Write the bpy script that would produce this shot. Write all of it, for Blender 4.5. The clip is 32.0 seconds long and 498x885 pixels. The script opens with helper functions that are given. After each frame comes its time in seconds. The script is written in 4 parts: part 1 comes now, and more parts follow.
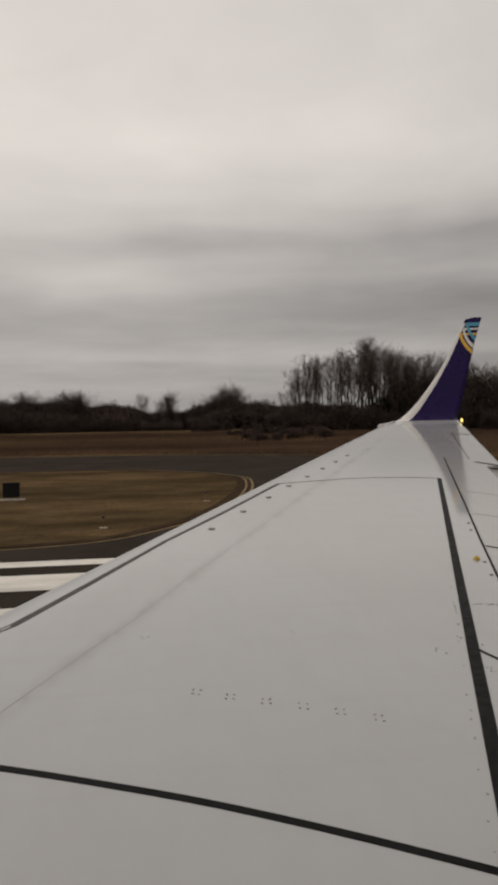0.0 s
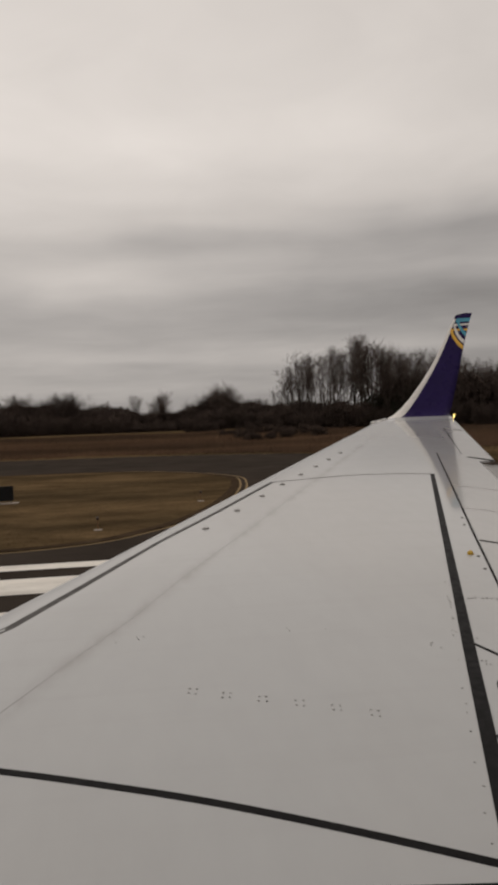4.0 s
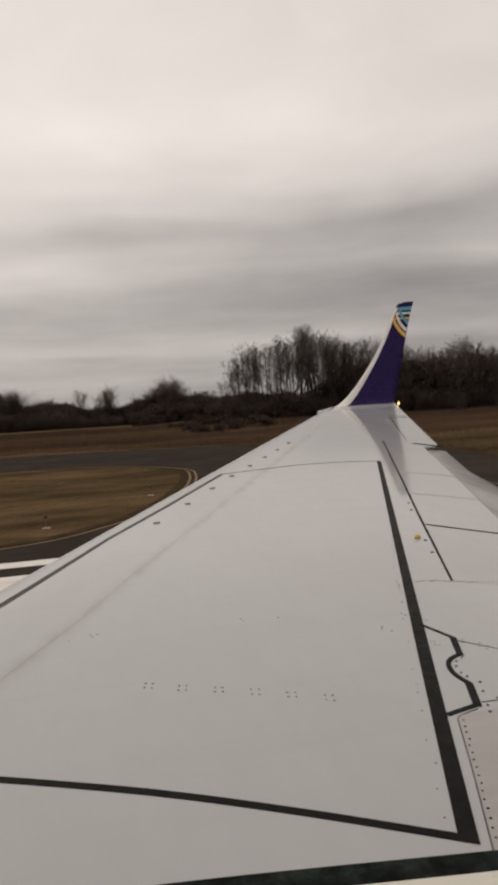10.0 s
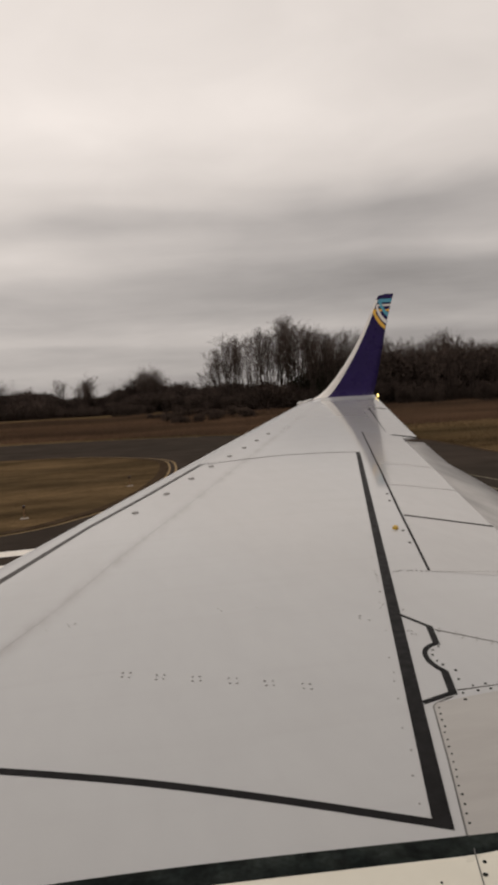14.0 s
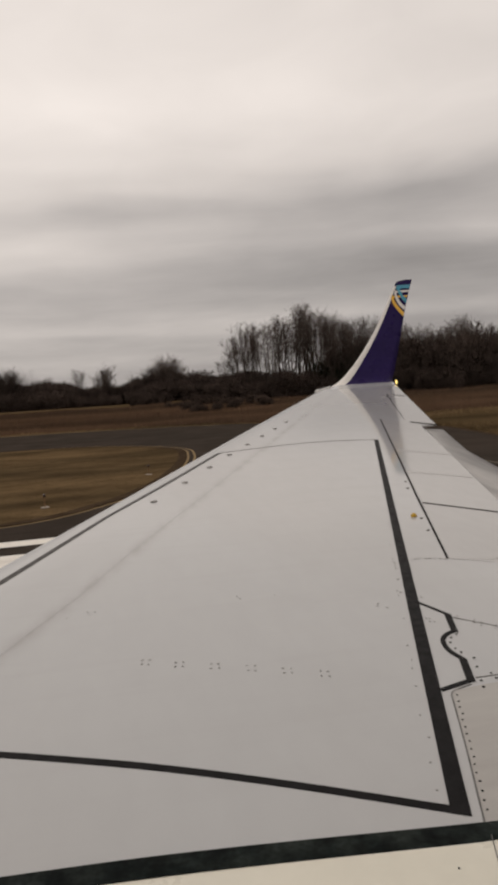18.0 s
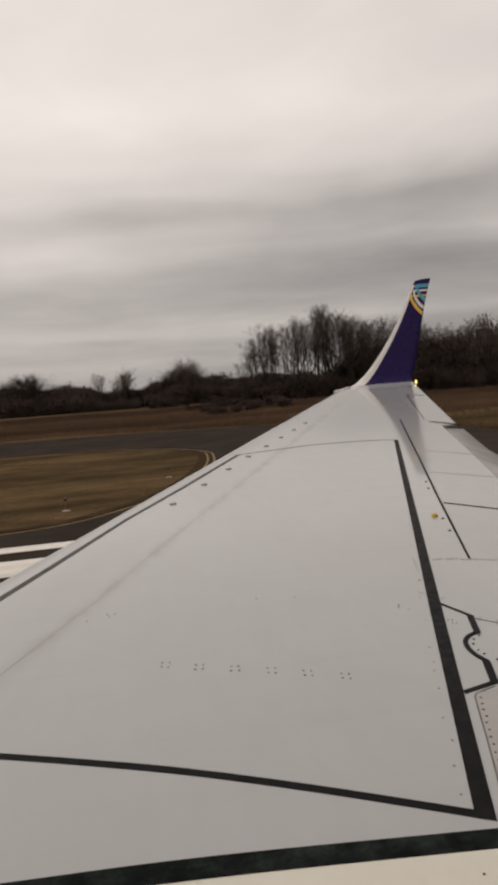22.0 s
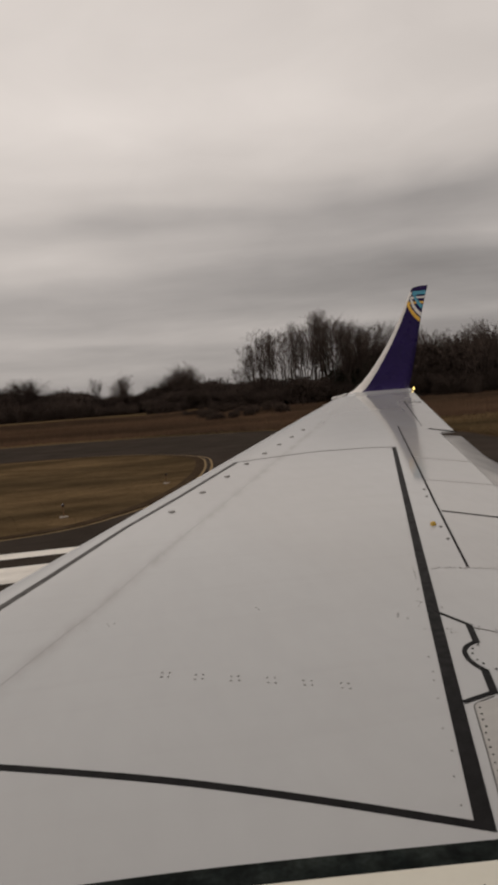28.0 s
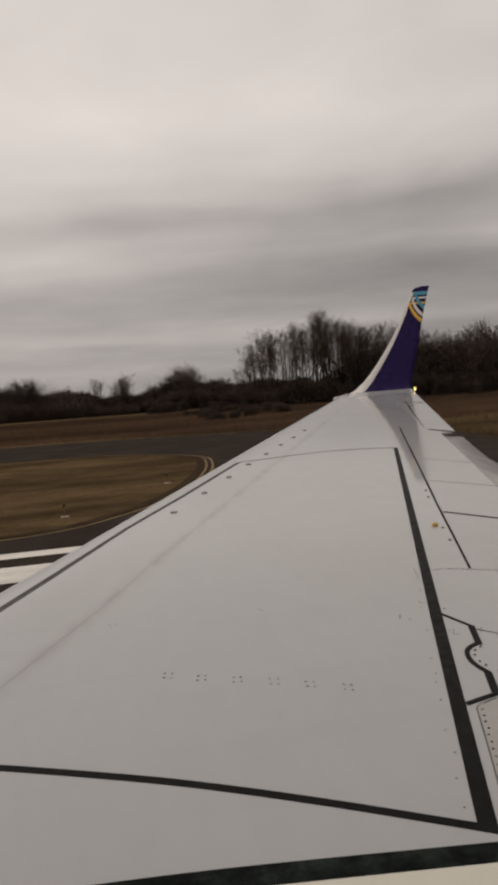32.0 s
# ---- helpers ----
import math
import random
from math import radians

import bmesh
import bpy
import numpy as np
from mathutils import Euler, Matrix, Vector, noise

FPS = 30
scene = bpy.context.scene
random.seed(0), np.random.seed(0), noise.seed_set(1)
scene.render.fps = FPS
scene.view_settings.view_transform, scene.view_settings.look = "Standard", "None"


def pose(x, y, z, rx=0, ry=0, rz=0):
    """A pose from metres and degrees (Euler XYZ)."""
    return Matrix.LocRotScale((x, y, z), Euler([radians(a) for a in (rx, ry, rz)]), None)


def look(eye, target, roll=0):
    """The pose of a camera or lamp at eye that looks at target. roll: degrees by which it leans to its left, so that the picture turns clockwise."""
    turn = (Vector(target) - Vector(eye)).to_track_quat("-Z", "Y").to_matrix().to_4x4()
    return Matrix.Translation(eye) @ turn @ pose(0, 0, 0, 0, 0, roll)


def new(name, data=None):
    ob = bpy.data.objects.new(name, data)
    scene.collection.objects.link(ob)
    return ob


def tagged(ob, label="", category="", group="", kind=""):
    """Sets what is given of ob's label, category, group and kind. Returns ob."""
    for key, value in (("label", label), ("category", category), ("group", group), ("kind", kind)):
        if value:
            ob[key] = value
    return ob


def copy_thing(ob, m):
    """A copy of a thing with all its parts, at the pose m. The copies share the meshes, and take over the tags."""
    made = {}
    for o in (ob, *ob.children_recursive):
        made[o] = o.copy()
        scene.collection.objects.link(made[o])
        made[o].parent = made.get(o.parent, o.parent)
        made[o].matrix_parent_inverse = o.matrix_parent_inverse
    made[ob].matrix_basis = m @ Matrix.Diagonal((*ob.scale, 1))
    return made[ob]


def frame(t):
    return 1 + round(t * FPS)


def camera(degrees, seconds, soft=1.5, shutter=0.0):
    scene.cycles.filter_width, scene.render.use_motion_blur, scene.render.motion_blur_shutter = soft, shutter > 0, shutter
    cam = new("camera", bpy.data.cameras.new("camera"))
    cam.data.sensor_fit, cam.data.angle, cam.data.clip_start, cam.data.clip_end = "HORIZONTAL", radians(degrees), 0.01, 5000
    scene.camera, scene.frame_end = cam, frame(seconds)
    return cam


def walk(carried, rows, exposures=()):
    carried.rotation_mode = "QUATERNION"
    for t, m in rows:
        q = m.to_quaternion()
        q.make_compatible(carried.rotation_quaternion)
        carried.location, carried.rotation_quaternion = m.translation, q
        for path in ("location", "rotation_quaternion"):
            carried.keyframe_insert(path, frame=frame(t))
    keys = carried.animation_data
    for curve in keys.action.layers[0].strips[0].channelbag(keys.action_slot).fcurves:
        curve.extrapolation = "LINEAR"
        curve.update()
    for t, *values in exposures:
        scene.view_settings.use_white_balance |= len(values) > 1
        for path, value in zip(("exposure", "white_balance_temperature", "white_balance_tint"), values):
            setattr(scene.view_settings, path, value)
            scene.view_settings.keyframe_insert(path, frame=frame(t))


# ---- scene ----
cam = camera(37.0, 32.0, soft=3.8)
PATH = [
    (0, (-0.011, 0.015, 3.958), (0.245, 1.998, 3.897), -1.1),
    (0.5, (-0.001, 0.021, 3.954), (0.26, 2.003, 3.896), -1.3),
    (1, (-0.007, 0.016, 3.952), (0.263, 1.997, 3.899), -1.4),
    (1.5, (-0.002, 0.025, 3.945), (0.264, 2.006, 3.887), -1.5),
    (2, (0.007, 0.032, 3.946), (0.27, 2.014, 3.886), -1.7),
    (2.5, (-0.001, 0.018, 3.948), (0.264, 1.999, 3.886), -1.8),
    (3, (-0.004, 0.012, 3.951), (0.263, 1.993, 3.884), -1.9),
    (3.5, (0.0, 0.017, 3.95), (0.271, 1.997, 3.886), -2.1),
    (4, (-0.004, 0.01, 3.953), (0.269, 1.99, 3.89), -2.1),
    (4.5, (-0.001, 0.013, 3.953), (0.267, 1.994, 3.882), -2.2),
    (6.5, (0.007, 0.024, 3.947), (0.261, 2.005, 3.856), -2.7),
    (7, (0.007, 0.018, 3.952), (0.265, 2.0, 3.867), -2.9),
    (7.5, (-0.001, 0.01, 3.956), (0.27, 1.99, 3.871), -2.7),
    (8, (0.004, 0.013, 3.951), (0.306, 1.988, 3.871), -2.7),
    (8.5, (0.009, 0.02, 3.945), (0.343, 1.991, 3.876), -3.0),
    (9, (-0.002, 0.0, 3.953), (0.389, 1.961, 3.902), -3.3),
    (9.5, (-0.001, 0.003, 3.948), (0.409, 1.96, 3.885), -3.4),
    (10, (-0.007, -0.005, 3.957), (0.401, 1.951, 3.865), -3.6),
    (10.5, (0.006, 0.001, 3.948), (0.433, 1.952, 3.842), -3.7),
    (11, (0.002, -0.001, 3.954), (0.468, 1.941, 3.854), -3.4),
    (11.5, (0.006, -0.003, 3.949), (0.478, 1.939, 3.869), -3.7),
    (12, (0.001, -0.001, 3.95), (0.485, 1.937, 3.856), -3.1),
    (12.5, (0.002, 0.002, 3.95), (0.466, 1.944, 3.837), -3.3),
    (13, (0.002, 0.003, 3.95), (0.468, 1.945, 3.848), -3.3),
    (13.5, (-0.002, 0.001, 3.949), (0.458, 1.944, 3.836), -3.2),
    (15.5, (0.005, 0.004, 3.947), (0.457, 1.948, 3.821), -3.5),
    (16, (-0.001, 0.001, 3.949), (0.428, 1.95, 3.815), -3.3),
    (16.5, (-0.002, -0.001, 3.949), (0.416, 1.95, 3.81), -3.5),
    (17, (0.001, 0.0, 3.95), (0.418, 1.951, 3.811), -3.6),
    (17.5, (0.003, -0.001, 3.953), (0.418, 1.951, 3.814), -3.8),
    (18, (0.005, -0.008, 3.953), (0.413, 1.945, 3.805), -3.7),
    (18.5, (0.002, 0.0, 3.951), (0.403, 1.953, 3.794), -3.5),
    (19, (-0.007, -0.004, 3.952), (0.399, 1.948, 3.799), -3.3),
    (19.5, (0.018, 0.011, 3.943), (0.413, 1.965, 3.783), -3.7),
    (20, (0.0, 0.005, 3.949), (0.388, 1.963, 3.82), -3.8),
    (20.5, (0.005, 0.0, 3.952), (0.371, 1.96, 3.797), -4.4),
    (21, (0.004, 0.001, 3.954), (0.381, 1.961, 3.817), -4.0),
    (21.5, (0.012, 0.01, 3.943), (0.382, 1.971, 3.814), -4.1),
    (22, (0.016, 0.009, 3.946), (0.373, 1.972, 3.807), -4.4),
    (22.5, (0.014, 0.014, 3.944), (0.375, 1.977, 3.821), -4.3),
    (23, (0.008, 0.013, 3.948), (0.364, 1.977, 3.822), -4.3),
    (23.5, (0.002, -0.001, 3.962), (0.366, 1.962, 3.838), -4.3),
    (24, (0.006, 0.003, 3.949), (0.377, 1.965, 3.839), -4.3),
    (24.5, (0.004, 0.006, 3.953), (0.38, 1.968, 3.844), -4.2),
    (26.5, (0.006, 0.003, 3.961), (0.364, 1.966, 3.835), -4.2),
    (27, (-0.001, -0.003, 3.962), (0.368, 1.96, 3.849), -4.1),
    (27.5, (0.009, -0.001, 3.968), (0.365, 1.963, 3.846), -4.3),
    (28, (0.004, -0.004, 3.971), (0.369, 1.958, 3.846), -4.4),
    (28.5, (-0.006, -0.011, 3.968), (0.364, 1.951, 3.86), -4.2),
    (29, (-0.007, -0.003, 3.964), (0.371, 1.958, 3.857), -4.1),
    (29.5, (0.01, 0.005, 3.95), (0.38, 1.968, 3.848), -4.3),
    (30, (0.003, -0.004, 3.982), (0.37, 1.958, 3.869), -4.5),
    (30.5, (-0.004, -0.021, 3.986), (0.362, 1.942, 3.878), -4.5),
    (31, (-0.002, -0.017, 3.992), (0.363, 1.945, 3.872), -4.6),
    (31.5, (0.001, -0.012, 3.991), (0.354, 1.952, 3.85), -4.5),
    (32, (-0.005, -0.003, 3.977), (0.358, 1.96, 3.852), -4.3),
]
EXPOSURES = [(0, -0.19, 6410, 7.6), (4.5, -0.18, 6460, 9), (7, -0.1, 6500, 10), (9, -0.06, 6500, 10), (10, 0.0, 6500, 10), (20, 0.03, 6500, 10), (24.5, -0.05, 6500, 10), (27, -0.09, 6500, 10), (28, -0.23, 6500, 10), (29, -0.2, 6500, 10), (30, -0.23, 6500, 10), (32, -0.22, 6500, 10)]
walk(cam, [(t, look(eye, target, roll)) for t, eye, target, roll in PATH], EXPOSURES)

# ---- world, sun ----
world = bpy.data.worlds.new("overcast_sky")
scene.world = world
world.use_nodes = True
SUN_ELEV, SUN_ROT = radians(48), radians(-55)


def sky_nodes(nt):
    nt.nodes.clear()
    N, L = nt.nodes.new, nt.links.new

    def math_node(op, a, b=None):
        n = N("ShaderNodeMath")
        n.operation = op
        for i, v in enumerate((a, b)):
            if v is None:
                continue
            if isinstance(v, (int, float)):
                n.inputs[i].default_value = v
            else:
                L(v, n.inputs[i])
        return n.outputs[0]

    out, bg = N("ShaderNodeOutputWorld"), N("ShaderNodeBackground")
    sky = N("ShaderNodeTexSky")
    sky.sky_type, sky.sun_disc = "NISHITA", False
    sky.sun_elevation, sky.sun_rotation = SUN_ELEV, SUN_ROT
    sky.air_density, sky.dust_density = 1.0, 4.0
    co = N("ShaderNodeTexCoord")
    sep = N("ShaderNodeSeparateXYZ")
    L(co.outputs["Generated"], sep.inputs[0])
    x, y, z = sep.outputs
    zc = math_node("MAXIMUM", z, 0.0)
    zz = math_node("ADD", zc, 0.16)
    comb = N("ShaderNodeCombineXYZ")
    L(math_node("DIVIDE", x, zz), comb.inputs[0])
    L(math_node("DIVIDE", y, zz), comb.inputs[1])

    def cloud(scale, detail, rough, off, distort=0.3):
        mp = N("ShaderNodeMapping")
        mp.inputs["Location"].default_value = off
        L(comb.outputs[0], mp.inputs[0])
        n = N("ShaderNodeTexNoise")
        n.inputs["Scale"].default_value = scale
        n.inputs["Detail"].default_value = detail
        n.inputs["Roughness"].default_value = rough
        n.inputs["Distortion"].default_value = distort
        L(mp.outputs[0], n.inputs["Vector"])
        return n.outputs["Fac"]

    big = cloud(0.5, 2.0, 0.45, (3.1, 1.7, 0.0))
    mid = cloud(1.2, 3.0, 0.45, (0.4, 7.3, 2.0), 0.5)
    fine = cloud(3.2, 4.0, 0.5, (5.4, 2.3, 4.0), 0.4)

    def swing(fac, amount):
        return math_node("MULTIPLY", math_node("SUBTRACT", fac, 0.5), amount)

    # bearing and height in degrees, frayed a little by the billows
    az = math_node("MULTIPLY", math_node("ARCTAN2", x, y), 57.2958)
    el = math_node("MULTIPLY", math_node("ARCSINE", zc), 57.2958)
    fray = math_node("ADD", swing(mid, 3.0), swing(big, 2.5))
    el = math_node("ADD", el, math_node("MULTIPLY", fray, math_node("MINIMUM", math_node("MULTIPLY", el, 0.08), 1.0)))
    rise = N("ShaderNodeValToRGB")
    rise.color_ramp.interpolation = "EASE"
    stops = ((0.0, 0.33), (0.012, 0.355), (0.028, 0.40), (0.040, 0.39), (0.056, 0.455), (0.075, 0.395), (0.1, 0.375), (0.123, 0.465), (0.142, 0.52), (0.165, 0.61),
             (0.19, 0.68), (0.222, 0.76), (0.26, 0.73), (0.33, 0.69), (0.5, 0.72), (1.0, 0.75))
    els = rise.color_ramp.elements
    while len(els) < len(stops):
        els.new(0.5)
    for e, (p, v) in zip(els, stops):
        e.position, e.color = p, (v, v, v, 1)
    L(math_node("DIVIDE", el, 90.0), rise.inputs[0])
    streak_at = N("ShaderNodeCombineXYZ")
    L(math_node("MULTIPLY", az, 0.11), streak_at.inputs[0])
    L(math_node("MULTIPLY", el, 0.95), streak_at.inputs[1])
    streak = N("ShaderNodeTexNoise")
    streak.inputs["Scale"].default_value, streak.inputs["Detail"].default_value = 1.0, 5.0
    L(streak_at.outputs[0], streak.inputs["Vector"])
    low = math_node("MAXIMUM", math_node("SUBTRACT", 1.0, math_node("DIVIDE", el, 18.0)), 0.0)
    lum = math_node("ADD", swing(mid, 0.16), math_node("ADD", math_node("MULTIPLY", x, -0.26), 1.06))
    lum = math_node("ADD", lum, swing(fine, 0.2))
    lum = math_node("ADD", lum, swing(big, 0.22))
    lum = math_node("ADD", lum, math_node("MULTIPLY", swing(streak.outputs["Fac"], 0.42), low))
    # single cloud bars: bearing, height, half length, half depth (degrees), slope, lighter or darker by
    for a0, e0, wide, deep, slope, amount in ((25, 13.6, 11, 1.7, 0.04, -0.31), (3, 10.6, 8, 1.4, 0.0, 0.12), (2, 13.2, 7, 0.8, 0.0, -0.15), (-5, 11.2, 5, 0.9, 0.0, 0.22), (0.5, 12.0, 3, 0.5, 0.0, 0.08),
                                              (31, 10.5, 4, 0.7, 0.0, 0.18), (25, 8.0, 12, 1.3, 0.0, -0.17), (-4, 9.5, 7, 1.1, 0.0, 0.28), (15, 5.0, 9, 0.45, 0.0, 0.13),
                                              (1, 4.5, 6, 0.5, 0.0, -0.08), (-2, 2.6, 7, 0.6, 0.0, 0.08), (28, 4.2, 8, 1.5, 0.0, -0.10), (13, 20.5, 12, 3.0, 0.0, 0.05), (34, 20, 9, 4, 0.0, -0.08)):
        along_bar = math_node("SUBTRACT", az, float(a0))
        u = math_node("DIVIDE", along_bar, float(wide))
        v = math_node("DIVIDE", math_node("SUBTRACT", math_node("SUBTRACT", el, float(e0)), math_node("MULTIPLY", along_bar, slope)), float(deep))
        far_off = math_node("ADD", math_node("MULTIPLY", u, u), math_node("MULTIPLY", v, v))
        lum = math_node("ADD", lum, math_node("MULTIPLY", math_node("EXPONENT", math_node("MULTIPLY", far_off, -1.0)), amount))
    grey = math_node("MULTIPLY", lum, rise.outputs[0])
    tint = N("ShaderNodeMixRGB")
    tint.blend_type = "MULTIPLY"
    tint.inputs[0].default_value = 1.0
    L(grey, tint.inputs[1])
    # thin bright cloud is warmer than the thick grey one
    warm = N("ShaderNodeValToRGB")
    warm.color_ramp.elements[0].position, warm.color_ramp.elements[0].color = 0.33, (1.058, 0.977, 0.928, 1)
    warm.color_ramp.elements[1].position, warm.color_ramp.elements[1].color = 0.62, (1.07, 0.975, 0.905, 1)
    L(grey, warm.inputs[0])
    L(warm.outputs[0], tint.inputs[2])
    dim = N("ShaderNodeMixRGB")
    dim.blend_type = "MULTIPLY"
    dim.inputs[0].default_value = 1.0
    L(sky.outputs[0], dim.inputs[1])
    dim.inputs[2].default_value = (0.08, 0.08, 0.08, 1)
    mix = N("ShaderNodeMixRGB")
    mix.inputs[0].default_value = 0.97
    L(dim.outputs[0], mix.inputs[1])
    L(tint.outputs[0], mix.inputs[2])
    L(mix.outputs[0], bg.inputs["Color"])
    bg.inputs["Strength"].default_value = 1.0
    L(bg.outputs[0], out.inputs["Surface"])


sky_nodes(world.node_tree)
sun = new("sun", bpy.data.lights.new("sun", "SUN"))
sun.data.energy, sun.data.angle, sun.data.color = 0.55, radians(40), (1.0, 0.95, 0.88)
sun.matrix_world = look((-60, 40, 80), (0, 0, 0))

# ---- materials ----


def material(name, color, rough=0.6, metal=0.0, vary=0.15, scale=8.0, fine=60.0, bump=0.0, bump_scale=80.0, second=None,
             second_scale=2.0, coat=0.0, random_vary=0.0, spec=0.5, stretch=(1, 1, 1), space="Object", smear=None):
    m = bpy.data.materials.new(name)
    m.use_nodes = True
    nt = m.node_tree
    N, L = nt.nodes.new, nt.links.new
    b = nt.nodes["Principled BSDF"]
    b.inputs["Roughness"].default_value = rough
    b.inputs["Metallic"].default_value = metal
    b.inputs["Specular IOR Level"].default_value = spec
    b.inputs["Coat Weight"].default_value = coat
    b.inputs["Coat Roughness"].default_value = 0.08
    co = N("ShaderNodeTexCoord")
    mp = N("ShaderNodeMapping")
    mp.inputs["Scale"].default_value = stretch
    L(co.outputs[space], mp.inputs[0])

    def tex(s, d=5.0):
        n = N("ShaderNodeTexNoise")
        n.inputs["Scale"].default_value, n.inputs["Detail"].default_value = s, d
        L(mp.outputs[0], n.inputs["Vector"])
        return n.outputs["Fac"]

    def mixer(kind, fac, a, c):
        n = N("ShaderNodeMixRGB")
        n.blend_type = kind
        for i, v in enumerate((fac, a, c)):
            if isinstance(v, (int, float)):
                n.inputs[i].default_value = v
            elif isinstance(v, tuple):
                n.inputs[i].default_value = (*v, 1)
            else:
                L(v, n.inputs[i])
        return n.outputs[0]

    def spread(fac, lo, hi, a, c):
        n = N("ShaderNodeMapRange")
        n.inputs[1].default_value, n.inputs[2].default_value = lo, hi
        n.inputs[3].default_value, n.inputs[4].default_value = a, c
        L(fac, n.inputs[0])
        return n.outputs[0]

    col = color
    if second:
        col = mixer("MIX", spread(tex(second_scale, 6.0), 0.38, 0.62, 0.0, 1.0), color, second)
    col = mixer("MULTIPLY", 1.0, col, mixer("MIX", spread(tex(scale), 0.3, 0.7, 0.0, 1.0), (1 - vary,) * 3, (1 + vary,) * 3))
    col = mixer("MULTIPLY", 1.0, col, mixer("MIX", spread(tex(fine, 3.0), 0.3, 0.7, 0.0, 1.0), (1 - vary * 0.6,) * 3, (1 + vary * 0.6,) * 3))
    if random_vary:
        info = N("ShaderNodeObjectInfo")
        col = mixer("MULTIPLY", 1.0, col, mixer("MIX", info.outputs["Random"], (1 - random_vary,) * 3, (1 + random_vary,) * 3))
    if smear:
        # a smeared line of dirt along x = x0 + k * y, broken up by noise, and faint streaks of grime along the air flow
        x0, k, wide, depth = smear
        sep = N("ShaderNodeSeparateXYZ")
        L(co.outputs[space], sep.inputs[0])

        def calc(op, a, c):
            n = N("ShaderNodeMath")
            n.operation = op
            for i, v in enumerate((a, c)):
                if isinstance(v, (int, float)):
                    n.inputs[i].default_value = v
                else:
                    L(v, n.inputs[i])
            return n.outputs[0]

        off = calc("ABSOLUTE", calc("SUBTRACT", sep.outputs[0], calc("ADD", calc("MULTIPLY", sep.outputs[1], k), x0)), 0.0)
        core = spread(off, 0.0, wide, 1.0, 0.0)
        dirt = calc("MULTIPLY", calc("MULTIPLY", core, core), spread(tex(7.0), 0.36, 0.62, 0.15, 1.0))
        col = mixer("MIX", calc("MULTIPLY", dirt, depth), col, (0.205, 0.193, 0.178))
        wash = N("ShaderNodeMapping")
        wash.inputs["Scale"].default_value = (0.5, 5.0, 1.0)
        L(co.outputs[space], wash.inputs[0])
        grime = N("ShaderNodeTexNoise")
        grime.inputs["Scale"].default_value, grime.inputs["Detail"].default_value = 1.6, 4.0
        L(wash.outputs[0], grime.inputs["Vector"])
        col = mixer("MIX", spread(grime.outputs["Fac"], 0.52, 0.75, 0.0, 0.08), col, (0.27, 0.258, 0.243))
    L(col, b.inputs["Base Color"])
    L(spread(tex(scale * 1.7), 0.3, 0.7, rough * 0.85, min(1.0, rough * 1.2)), b.inputs["Roughness"])
    if bump:
        bp = N("ShaderNodeBump")
        bp.inputs["Strength"].default_value, bp.inputs["Distance"].default_value = bump, 0.02
        L(tex(bump_scale), bp.inputs["Height"])
        L(bp.outputs[0], b.inputs["Normal"])
    return m


M_PAINT = material("wing_paint", (0.386, 0.389, 0.388), 0.06, spec=0.7, vary=0.025, scale=0.9, fine=9.0, second=(0.37, 0.367, 0.36), second_scale=0.5, stretch=(1, 0.35, 1), smear=(-2.36, 0.503, 0.14, 0.48))
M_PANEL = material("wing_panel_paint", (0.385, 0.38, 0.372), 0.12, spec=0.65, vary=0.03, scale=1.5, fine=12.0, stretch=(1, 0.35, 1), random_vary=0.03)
M_PANEL_DARK = material("darker_panel_paint", (0.348, 0.335, 0.314), 0.2, spec=0.5, vary=0.05, scale=1.5, fine=10.0, second=(0.325, 0.31, 0.29), second_scale=1.2, stretch=(0.5, 2, 1))
M_EDGE = material("leading_edge_metal", (0.58, 0.57, 0.555), 0.3, metal=0.65, vary=0.16, scale=2.5, fine=14.0, second=(0.45, 0.43, 0.41), second_scale=2.0, stretch=(2.5, 0.35, 3))
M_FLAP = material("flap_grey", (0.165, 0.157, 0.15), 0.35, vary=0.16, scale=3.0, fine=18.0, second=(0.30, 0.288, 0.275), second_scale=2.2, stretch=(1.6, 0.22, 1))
M_BLACK = material("black_marking", (0.0085, 0.008, 0.0083), 0.5, vary=0.25, scale=12.0, fine=80.0, spec=0.06)
M_SEAL = material("dark_sealant", (0.006, 0.0085, 0.008), 0.6, spec=0.03, vary=0.5, scale=14.0, fine=60.0, second=(0.017, 0.021, 0.019), second_scale=9.0)
M_HINGE = material("dark_hinge_gap", (0.016, 0.0145, 0.014), 0.7, vary=0.4, scale=11.0, spec=0.05)
M_SEAM = material("panel_seam_grey", (0.10, 0.095, 0.09), 0.6, vary=0.3, scale=9.0)
M_GAP = material("slat_gap_brown", (0.05, 0.045, 0.042), 0.7, vary=0.4, scale=9.0)
M_FAINT = material("faint_seam_filler", (0.30, 0.30, 0.297), 0.1, vary=0.05, scale=5.0)
M_SEAM_PALE = material("pale_panel_seam", (0.24, 0.23, 0.22), 0.4, vary=0.15, scale=9.0)
M_RIVET = material("rivet_grey", (0.27, 0.262, 0.25), 0.5, vary=0.3, scale=40.0)
M_CREAM = material("cream_fairing_paint", (0.62, 0.592, 0.50), 0.3, vary=0.03, scale=2.0, fine=20.0)
M_PURPLE = material("purple_winglet_paint", (0.0165, 0.0072, 0.063), 0.28, spec=0.12, vary=0.12, scale=2.0, fine=14.0)
M_WHITE = material("white_winglet_paint", (0.70, 0.67, 0.63), 0.3, vary=0.05, scale=3.0)
M_YELLOW = material("yellow_emblem_paint", (0.75, 0.42, 0.04), 0.35, vary=0.06)
